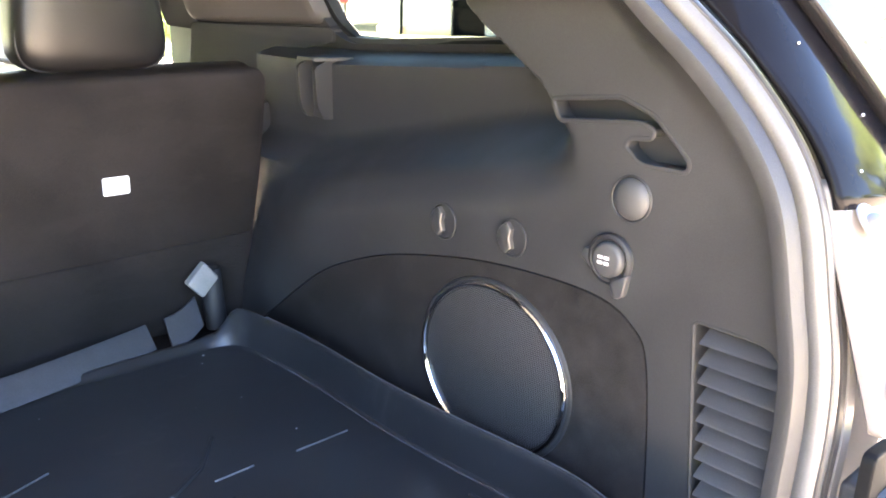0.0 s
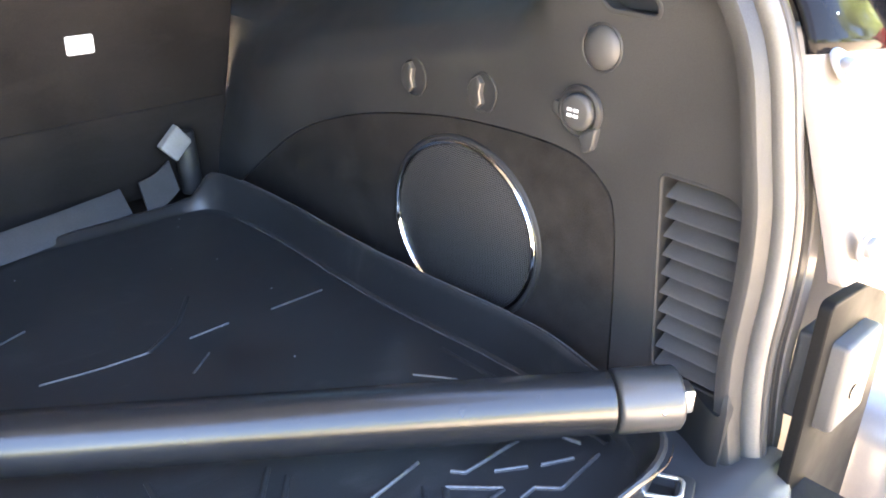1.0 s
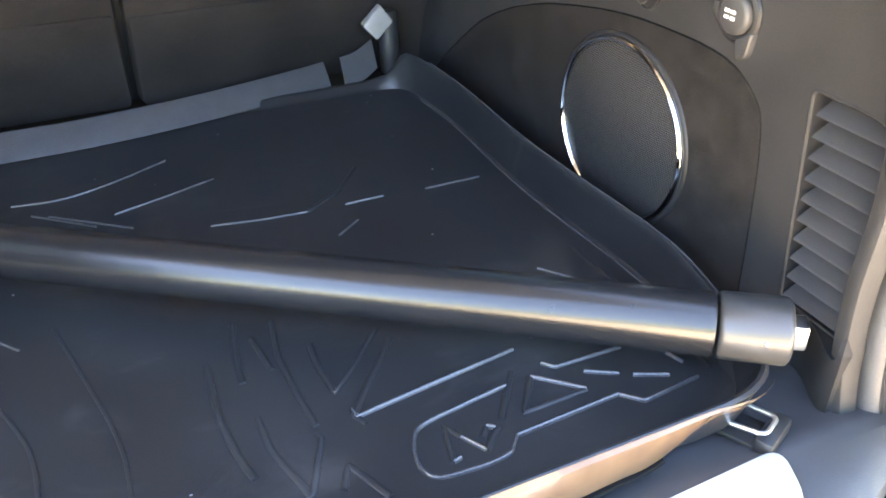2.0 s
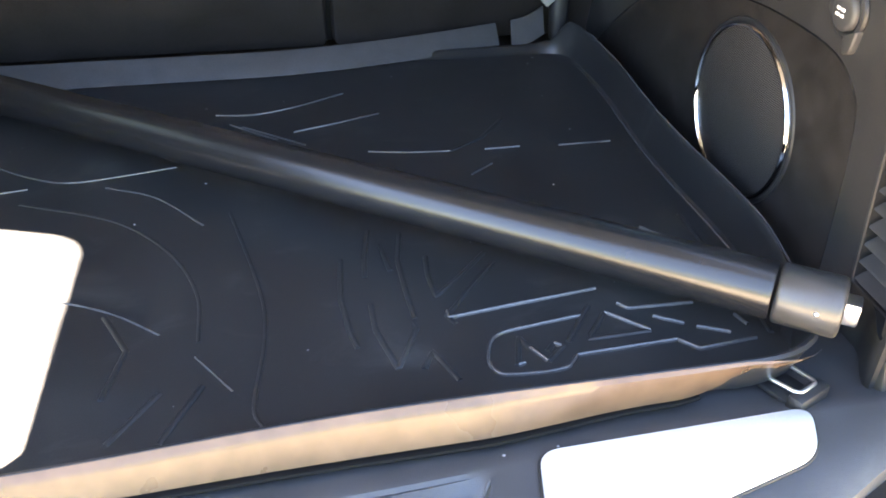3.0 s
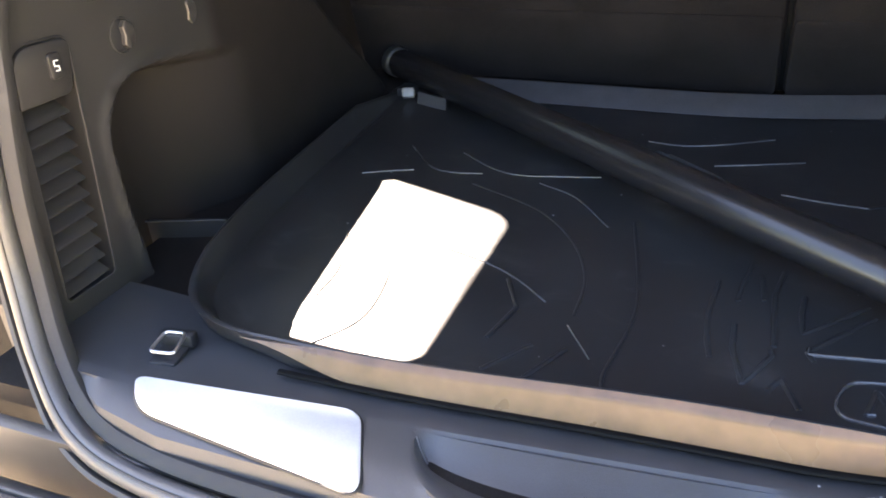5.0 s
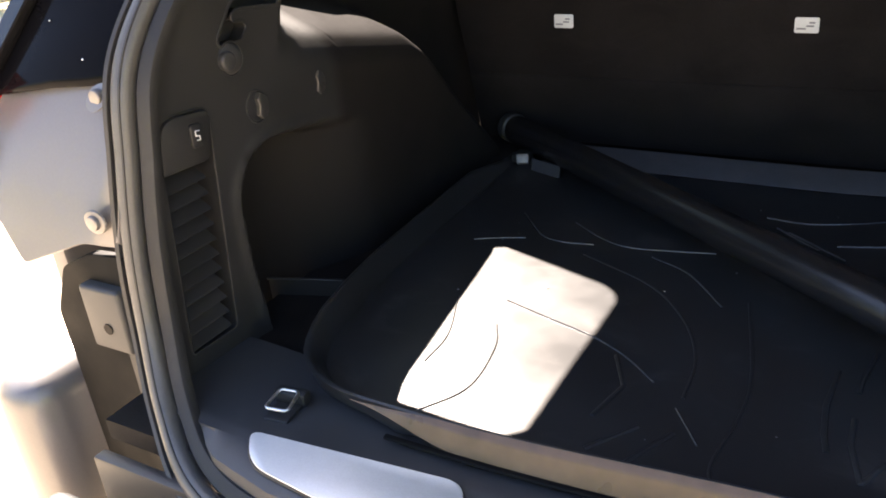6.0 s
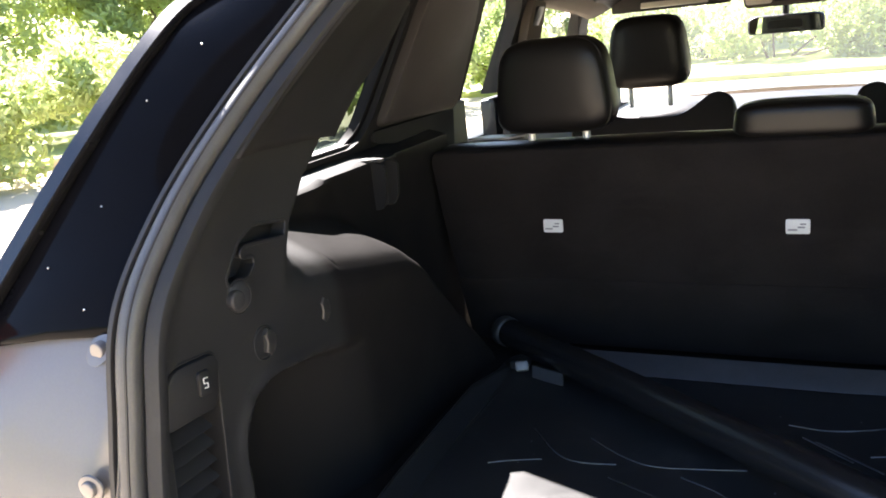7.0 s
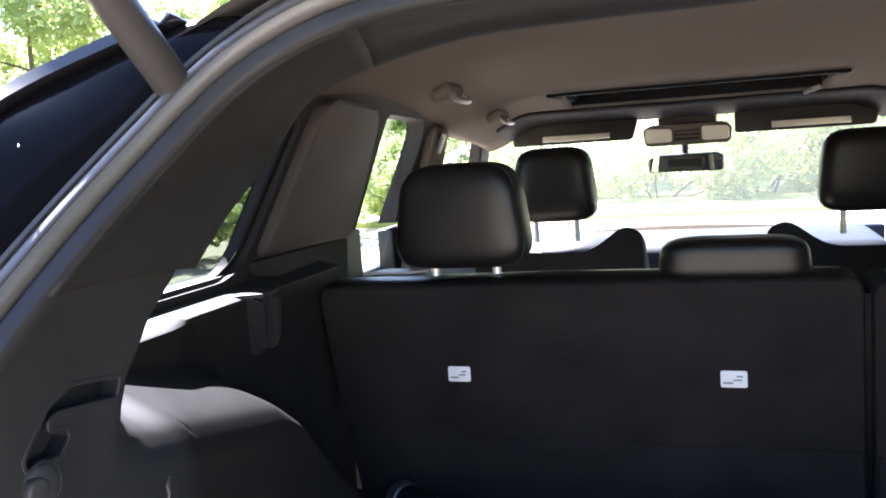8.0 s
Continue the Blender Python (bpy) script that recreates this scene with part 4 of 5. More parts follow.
# ---- rear seat ----
seat = thing("bench_seat", "dark carpet-backed folding rear seat, larger section, with two white labels", "seat")
seat2 = thing("bench_seat", "dark carpet-backed folding rear seat, smaller section, with one white label", "seat")


def backrest(x0, x1, parent, taper0, taper1):
    out = rounded([(x0 + taper0, 0.80), (x1 - taper1, 0.80), (x1 - 0.6 * taper1, 0.95), (x1 - 0.25 * taper1, 1.08), (x1, 1.228), (x0, 1.222), (x0 + 0.25 * taper0, 1.08), (x0 + 0.6 * taper0, 0.95)], [0.012, 0.012, 0.05, 0.06, 0.03, 0.03, 0.06, 0.05], 6)
    lean = lambda u, v, w: (u, 1.10 + 0.02 * (v - 1.0) - w, v)
    part("back_panel", prism(out, lean, 0.13, 0.016), CARPET, parent)
    low = rounded([(x0 + taper0 + 0.004, 0.80), (x1 - taper1 - 0.004, 0.80), (x1 - 0.6 * taper1 - 0.006, 0.948), (x0 + 0.6 * taper0 + 0.006, 0.942)], [0.01, 0.01, 0.01, 0.01])
    part("lower_flap", prism(low, lambda u, v, w: (u, 0.9745 + 0.02 * (v - 1.0) - w, v), 0.007, 0.003), CARPET, parent, "flatter carpet flap along the bottom")
    path = spline([(x0 + 0.03, 1.03, 1.213), (0.5 * (x0 + x1), 1.03, 1.220), (x1 - 0.03, 1.03, 1.219)], 20)
    part("top_roll", sweep(path, circle(0.016, 12, 0.05), (0, 0, 1)), LEATHER, parent, "black leather upper edge")


backrest(-0.792, 0.157, seat, 0.07, 0.0)
backrest(0.166, 0.735, seat2, 0.0, 0.07)
part("gap_strip", box((0.1615, 1.045, 1.0), (0.016, 0.11, 0.40), 0.002), BLACKPAINT, seat, "dark strip in the gap between the sections")


def pillow(cx, cy, z0, z1, w, d, taper, tilt=0.0):
    """A padded block: full faces, rounded rims, narrower towards its top."""
    pw = lambda v, e: math.copysign(abs(v) ** e, v)
    h, nu, nv, rows = (z1 - z0) / 2, 72, 37, []
    for i in range(nv):
        a = -math.pi / 2 + math.pi * i / (nv - 1)
        cr, z = pw(math.cos(a), 0.42) + 0.004, pw(math.sin(a), 0.50)
        side = 1 - taper * (z + 1) / 2
        rows.append([(cx + w / 2 * side * cr * pw(math.cos(t), 0.36), cy + d / 2 * cr * pw(math.sin(t), 0.62) + tilt * h * (z + 1), z0 + h * (z + 1)) for t in np.linspace(0, 2 * math.pi, nu, endpoint=False)])
    return loft(rows, True, True)


def headrest(parent, cx, cy, z0, z1, w, d, post=True, tilt=0.0):
    h = z1 - z0
    taper = min(0.20, 1.1 * h)
    head = part("headrest", pillow(cx, cy, z0, z1, w, d, taper, tilt), LEATHER, parent, "black leather headrest", smooth=70)
    seam = []
    for t in np.linspace(0, 2 * math.pi, 64, endpoint=False):
        u, v = math.copysign(abs(math.cos(t)) ** 0.36, math.cos(t)), math.copysign(abs(math.sin(t)) ** 0.42, math.sin(t))
        seam.append(Vector((cx + 0.475 * w * u * (1 - taper * (v + 1) / 2), cy - 0.30 * d + tilt * h * (v + 1) / 2, z0 + h * (0.965 * v + 1) / 2)))
    part("seam", sweep(seam, circle(0.0014, 6), (0, 1, 0), closed=True), LEATHER_SEAM, head)
    if post:
        for dx in (-0.06, 0.06):
            part("post", rod((cx + dx, cy, z0 - 0.06), (cx + dx, cy, z0 + 0.02), 0.008, 12), ALUMINIUM, head, "chrome headrest post")


headrest(seat, -0.506, 1.03, 1.248, 1.440, 0.268, 0.10)
headrest(seat, -0.036, 1.03, 1.220, 1.290, 0.248, 0.10)
headrest(seat2, 0.452, 1.03, 1.228, 1.420, 0.246, 0.10)


def seat_label(parent, x, z):
    lab = part("label", prism(rounded([(x - 0.021, z - 0.014), (x + 0.021, z - 0.014), (x + 0.021, z + 0.014), (x - 0.021, z + 0.014)], 0.004, 3), lambda u, v, w: (u, 0.9705 - w, v), 0.0025, 0.0008), WHITE, parent, "small white cloth label")
    for dx, dz, sx in ((-0.009, -0.006, 0.016), (0.006, -0.001, 0.013), (0.009, 0.005, 0.010)):
        part("print_mark", box((x + dx, 0.9675, z + dz), (sx, 0.0006, 0.003)), INK, lab)


seat_label(seat, -0.512, 1.060)
seat_label(seat, -0.040, 1.062)
seat_label(seat2, 0.453, 1.060)

# shiny corner of cloth on the seat's top
tag = thing("seat_cloth", "pale folded cloth lying on the seat's top edge", "cloth")
part("sheet", prism(rounded([(-0.70, 0.985), (-0.60, 0.985), (-0.57, 1.02), (-0.66, 1.03)], 0.01), lambda u, v, w: (u, v, 1.243 + w + 0.01 * (v - 1)), 0.004, 0.001), HINGE, tag)

# ---- front of the cabin: its middle line drifts a little towards the left ----
mid = lambda y: -0.03 - 0.092 * (y - 1.0)

for cx in (-0.522, 0.30):
    fs = thing("front_seat", "black leather front seat with a tall headrest", "seat", "front seats")
    out = rounded([(-0.25, 0.50), (0.25, 0.50), (0.25, 1.05), (0.255, 1.20), (0.20, 1.225), (0.10, 1.15), (-0.10, 1.15), (-0.20, 1.225), (-0.255, 1.20), (-0.25, 1.05)], [0.05, 0.05, 0.1, 0.03, 0.04, 0.05, 0.05, 0.04, 0.03, 0.1], 4)
    part("backrest", prism(out, lambda u, v, w: (cx + u, 2.06 - w, v - 0.8 * max(0.0, 0.115 - w) * smoothstep(0.95, 1.10, v)), 0.12, 0.02), LEATHER, fs)
    part("cushion", box((cx, 2.28, 0.50), (0.52, 0.56, 0.16), 0.05, 3), LEATHER, fs)
    part("rail", box((cx, 2.25, 0.36), (0.44, 0.5, 0.14), 0.01), PLASTIC_DARK, fs)
    headrest(fs, cx, 1.98, 1.236, 1.450, 0.26, 0.12)

cabin_floor = tagged(finish("floor_cabin", box((-0.1, 2.2, 0.27), (1.5, 2.4, 0.04)), CARPET), "dark carpet cabin floor", "floor", kind="structure")

# headliner, with the sunroof's opening
rows = []
for y, z in ((0.72, 1.640), (0.85, 1.654), (1.0, 1.662), (1.2, 1.663), (1.5, 1.645), (1.75, 1.615), (1.9, 1.596), (2.25, 1.570), (2.45, 1.556), (2.66, 1.53)):
    rows.append([(mid(y) + x, y, z - 0.085 * smoothstep(0.50, 0.72, abs(x))) for x in np.linspace(-0.72, 0.72, 49)])
bm = loft(rows)
hole = [f for f in bm.faces if 1.9 < f.calc_center_median().y < 2.25 and abs(f.calc_center_median().x - mid(2.1)) < 0.37]
bmesh.ops.delete(bm, geom=hole, context="FACES")
ceil = finish("ceiling", bm, FABRIC)
sol = ceil.modifiers.new("thick", "SOLIDIFY")
sol.thickness, sol.offset = 0.025, 1
tagged(ceil, "warm grey cloth headliner with a sunroof opening", "headliner", kind="structure")
roof = tagged(finish("roof", loft([[(x + mid(y), y, z - 0.10 * smoothstep(0.45, 0.78, abs(x))) for x in np.linspace(-0.78, 0.78, 31)] for y, z in ((0.34, 1.66), (0.8, 1.70), (1.4, 1.715), (2.0, 1.70), (2.5, 1.64), (2.72, 1.575))]), PAINT), "silver painted roof skin", "roof", kind="structure")
front_header = finish("trim_header_front", loft([[(mid(y) + x, y, z - 0.085 * smoothstep(0.50, 0.72, abs(x))) for x in np.linspace(-0.62, 0.62, 33)] for y, z in ((2.285, 1.560), (2.30, 1.553), (2.45, 1.547), (2.655, 1.522))]), PILLAR)
sol = front_header.modifiers.new("thick", "SOLIDIFY")
sol.thickness, sol.offset = 0.006, 1
tagged(front_header, "dark grey headliner strip over the windscreen", "headliner", kind="structure")
sunroof = thing("sunroof", "dark recessed sunroof frame in the headliner", "sunroof")
for a in (1.905, 2.245):
    part("cross_rail", box((mid(2.1), a, 1.614 if a < 2 else 1.598), (0.76, 0.03, 0.05), 0.006), BLACKPAINT, sunroof)
for a in (-0.37, 0.37):
    part("side_rail", box((mid(2.1) + a, 2.07, 1.612), (0.03, 0.36, 0.05), 0.006), BLACKPAINT, sunroof)
part("shade", box((mid(2.1), 2.07, 1.632), (0.76, 0.38, 0.01), 0.003), BLACKPAINT, sunroof, "closed dark shade")
part("deflector_arm", rod((mid(2.1) + 0.345, 2.23, 1.575), (mid(2.1) + 0.30, 2.24, 1.560), 0.008, 10), HINGE, sunroof)

# upper side walls with the window openings
lean_in = lambda sgn: (lambda u, v, w: (mid(max(u, 1.0)) + 0.03 + sgn * (0.845 - 0.45 * max(0.0, v - 1.28) + w), u, v))
QUARTERS = {}
QUARTERS[-1] = rounded([(0.41, 1.272), (0.795, 1.272), (0.866, 1.545), (0.45, 1.547), (0.345, 1.40)], [0.02, 0.07, 0.04, 0.05, 0.02], 8)
QUARTERS[1] = rounded([(0.17, 1.312), (0.93, 1.267), (0.985, 1.545), (0.475, 1.547), (0.30, 1.42)], [0.03, 0.07, 0.04, 0.05, 0.05], 8)
REAR_WINS = {-1: rounded([(1.335, 1.13), (1.655, 1.13), (1.665, 1.50), (1.63, 1.545), (1.30, 1.552)], [0.02, 0.02, 0.03, 0.03, 0.03]),
             1: rounded([(1.49, 1.13), (1.655, 1.13), (1.665, 1.50), (1.63, 1.545), (1.46, 1.552)], [0.02, 0.02, 0.03, 0.03, 0.03])}
FRONT_WIN = rounded([(1.88, 1.13), (2.9, 1.13), (2.6, 1.48), (1.89, 1.52)], [0.02, 0.02, 0.03, 0.03])
for sgn, nm in ((1, "right"), (-1, "left")):
    pl = lean_in(sgn)
    QUARTER, REAR_WIN = QUARTERS[sgn], REAR_WINS[sgn]
    vert = lambda u, v, w, pl=pl: pl(u, v, w - 0.0)
    side_out = [(0.09, 1.26), (1.08, 1.26), (1.10, 0.3), (3.3, 0.3), (3.3, 1.08), (2.62, 1.56), (1.7, 1.63), (0.95, 1.65), (0.52, 1.60), (0.30, 1.50), (0.15, 1.39)]
    # subdivided outline so that the lean follows the height
    dense = []
    for i in range(len(side_out)):
        a, b = Vector(side_out[i]), Vector(side_out[(i + 1) % len(side_out)])
        dense += [tuple(a.lerp(b, k / 4)) for k in range(4)]
    w_up = finish("wall_upper_" + nm, prism([p for p in dense if p[1] >= 1.255], pl, 0.05), PILLAR)
    cutters = [prism(o, lambda u, v, w, pl=pl: pl(u, v, w - 0.08), 0.22) for o in (QUARTER, [p for p in REAR_WIN], FRONT_WIN)]
    cut(w_up, cutters)
    tagged(w_up, "dark grey upper body side with window openings", "wall", kind="structure")
    door = finish("wall_lower_" + nm, merge(box((mid(2.2) + 0.03 + sgn * 0.885, 2.2, 0.74), (0.07, 2.3, 0.84), 0.015), box((mid(1.12) + 0.03 + sgn * 0.865, 1.19, 1.115), (0.05, 0.29, 0.37), 0.01), box((mid(1.4) + 0.03 + sgn * 0.868, 1.41, 1.115), (0.05, 0.17, 0.37), 0.01) if sgn > 0 else box((mid(1.77) + 0.03 + sgn * 0.868, 1.77, 1.20), (0.05, 0.19, 0.12), 0.01)), PLASTIC_DARK)
    tagged(door, "black door trim below the side windows", "wall", kind="structure")
    for o, mt, wn_ in ((QUARTER, PRIVACY, "window_quarter_"), (REAR_WIN, GLASS, "window_rear_"), (FRONT_WIN, GLASS, "window_front_")):
        pane = finish(wn_ + nm, prism(o, lambda u, v, w, pl=pl: pl(u, v, 0.040 + w), 0.004), mt)
        pane.visible_shadow = False
        tagged(pane, "tinted side window glass of the car", "window", kind="structure")
        if wn_ == "window_rear_":
            continue
        path = [Vector(pl(u, v, 0.012)) for u, v in o]
        gasket = part("gasket", sweep(path, circle(0.0035, 8, 0.007), (sgn, 0, 0), closed=True), BLACKPAINT, pane)
    # padded C-pillar panel
    cp = thing("pillar_cushion", "dark grey moulded pillar cover with rounded corners", "pillar cover", "pillar covers")
    o = rounded([(a + (0.10 if sgn > 0 else 0.0), b) for a, b in [(0.828, 1.300), (1.255, 1.286), (1.225, 1.42), (1.180, 1.562), (0.895, 1.572), (0.866, 1.46)]], [0.03, 0.03, 0.05, 0.05, 0.055, 0.03], 6)
    part("cover", prism(o, lambda u, v, w, pl=pl: pl(u, v, -w + 0.004), 0.034, 0.020), PILLAR_PAD, cp)
    low_o = rounded([(a + (0.10 if sgn > 0 else 0.0), b) for a, b in [(0.815, 1.296), (1.27, 1.284), (1.29, 1.16), (0.99, 1.16), (0.90, 1.258), (0.825, 1.268)]], 0.012, 3)
    part("lower_panel", prism(low_o, lambda u, v, w, pl=pl: pl(u, v, -w + 0.006), 0.022, 0.006), PILLAR, cp, "black lower pillar panel")
    # B-pillar
    bp = thing("belt_pillar", "beige door pillar trim with a dark belt guide", "pillar trim", "belt pillars")
    part("trim", prism(rounded([(1.685, 1.10), (1.855, 1.10), (1.865, 1.52), (1.70, 1.53)], 0.015), lambda u, v, w, pl=pl: pl(u, v, -w + 0.004), 0.03, 0.01), FABRIC, bp)
    part("guide", prism(rounded([(1.72, 1.36), (1.80, 1.36), (1.81, 1.51), (1.735, 1.51)], 0.012), lambda u, v, w, pl=pl: pl(u, v, -w - 0.024), 0.012, 0.004), PLASTIC_DARK, bp)
    # grab handles and coat hooks under the roof rail
    for gy in (1.32, 1.95):
        g = thing("grab_handle", "folded beige roof grab handle with a coat hook", "handle", "grab handles")
        gx = mid(gy) + 0.03 + sgn * 0.585
        zz = 1.588 - 0.06 * (gy - 1.32)
        part("mount", box((gx, gy, zz), (0.05, 0.10, 0.03), 0.012, 3, m=pose(0, 0, 0, 0, sgn * 25, 0)), FABRIC, g)
        part("hook", sweep(spline([(gx - sgn * 0.02, gy - 0.04, zz - 0.005), (gx - sgn * 0.035, gy - 0.045, zz - 0.02), (gx - sgn * 0.035, gy + 0.045, zz - 0.02), (gx - sgn * 0.02, gy + 0.04, zz - 0.005)], 16), circle(0.006, 8), (0, 0, 1)), HINGE, g)

# windscreen, dash, mirror, visors
ws = finish("windscreen", loft([[(mid(2.6) + x, 2.66 - 0.05 * (x / 0.7) ** 2, 1.53 - 0.03 * (x / 0.7) ** 2) for x in np.linspace(-0.66, 0.66, 17)], [(mid(3.4) + x, 3.45 - 0.12 * (x / 0.8) ** 2, 1.05) for x in np.linspace(-0.78, 0.78, 17)]]), WINDSCREEN)
ws.visible_shadow = False
tagged(ws, "raked clear windscreen", "window", kind="structure")
dash = thing("dashboard", "dark moulded dashboard under the windscreen", "dashboard")
part("pad", box((mid(3.1), 3.10, 0.95), (1.46, 0.62, 0.20), 0.06, 4), PLASTIC_DARK, dash)
part("hood", blob((mid(2.9) - 0.38, 2.84, 1.03), 0.15, 1.2, 0.8, 0.4, 24), PLASTIC_DARK, dash)
part("bulkhead", box((mid(3.3), 3.42, 0.65), (1.6, 0.06, 0.78), 0.01), PLASTIC_DARK, dash)
mirror = thing("rear_view_mirror", "black rear-view mirror on the windscreen", "mirror")
MX, MY, MZ = -0.190, 2.69, 1.358
mout = rounded([(-0.132, -0.030), (0.132, -0.030), (0.132, 0.026), (0.11, 0.036), (-0.11, 0.036), (-0.132, 0.026)], 0.014)
part("housing", cushion(mout, lambda u, v, w: (MX + u, MY + 0.02 + w - 0.20 * u, MZ + v), 0.04, 0.006), PLASTIC_DARK, mirror)
part("glass", prism([(a * 0.93, b * 0.84) for a, b in mout], lambda u, v, w: (MX + u, MY - 0.0005 - w - 0.20 * u, MZ + v), 0.004), MIRROR, mirror, "bright mirror glass")
part("stem", rod((MX, MY + 0.03, MZ + 0.02), (MX, MY + 0.05, MZ + 0.13), 0.012, 12), PLASTIC_DARK, mirror)
cons = thing("overhead_console", "beige overhead console with reading lamps", "console")
part("shell", prism(rounded([(-0.145, 1.425), (0.145, 1.425), (0.150, 1.485), (0.12, 1.50), (-0.12, 1.50), (-0.150, 1.485)], 0.02), lambda u, v, w: (-0.178 + u, 2.70 - w - 0.6 * (v - 1.43), v), 0.05, 0.012), FABRIC, cons)
for dx in (-0.095, 0.095):
    part("lamp", prism(rounded([(dx - 0.045, 1.437), (dx + 0.045, 1.437), (dx + 0.045, 1.483), (dx - 0.045, 1.487)], 0.012), lambda u, v, w: (-0.178 + u, 2.652 - w - 0.6 * (v - 1.43), v), 0.006, 0.002), LENS, cons, "clear lamp lens")
for k in range(3):
    part("button_row", box((-0.178, 2.64 - 0.6 * 0.012 * k, 1.445 + 0.015 * k), (0.085, 0.008, 0.009), 0.002), PLASTIC_DARK, cons)
part("stalk", box((-0.178, 2.72, 1.52), (0.2, 0.10, 0.06), 0.01), FABRIC, cons)
for vx in (-0.575, 0.195):
    vis = thing("sun_visor", "folded grey sun visor with a pale mirror strip", "visor", "sun visors")
    vz = 1.497
    part("flap", prism(rounded([(-0.215, -0.042), (0.215, -0.042), (0.235, 0.034), (-0.215, 0.044)], 0.012), lambda u, v, w: (vx + u, 2.62 - w + 0.5 * v, vz + v), 0.016, 0.006), PILLAR_PAD, vis)
    part("strip", box((vx + 0.02, 2.572, vz - 0.022), (0.24, 0.006, 0.022), 0.002, m=pose(0, 0, 0, -26, 0, 0)), LENS, vis, "pale warning strip")
    part("rod", rod((vx - 0.19, 2.60, vz + 0.04), (vx + 0.22, 2.60, vz + 0.04), 0.006, 10), PLASTIC_DARK, vis)

# ---- cargo cover tube ----
tube = thing("cargo_cover", "black retractable cargo cover roller lying across the mat", "cargo cover")
A, B = Vector((-0.632, 0.934, 0.834)), Vector((0.553, 0.052, 0.865))
ax = (B - A).normalized()
part("barrel", rod(A + ax * 0.03, B, 0.030, 64, bevel=0.002), TUBE, tube)
part("end_cap", rod(B + ax * 0.0025, B + ax * 0.066, 0.0315, 64, bevel=0.005), CAP, tube, "satin black end cap")
part("end_cap", rod(A, A + ax * 0.028, 0.0325, 64, bevel=0.005), CAP, tube, "satin black end cap")
part("end_pin", box(B + ax * 0.072, (0.018, 0.022, 0.026), 0.003, m=ax.to_track_quat("X", "Z").to_matrix().to_4x4()), STEEL, tube)
part("screw", blob(B + ax * 0.035 + Vector((-0.012, -0.0285, 0.006)), 0.0028), STEEL, tube)
part("slot", box(Vector((A + ax * 0.66 * (B - A).length)) + Vector((0.0, 0.0, -0.03)), (0.9, 0.010, 0.006), 0.002, m=ax.to_track_quat("X", "Z").to_matrix().to_4x4()), PLASTIC_DARK, tube)

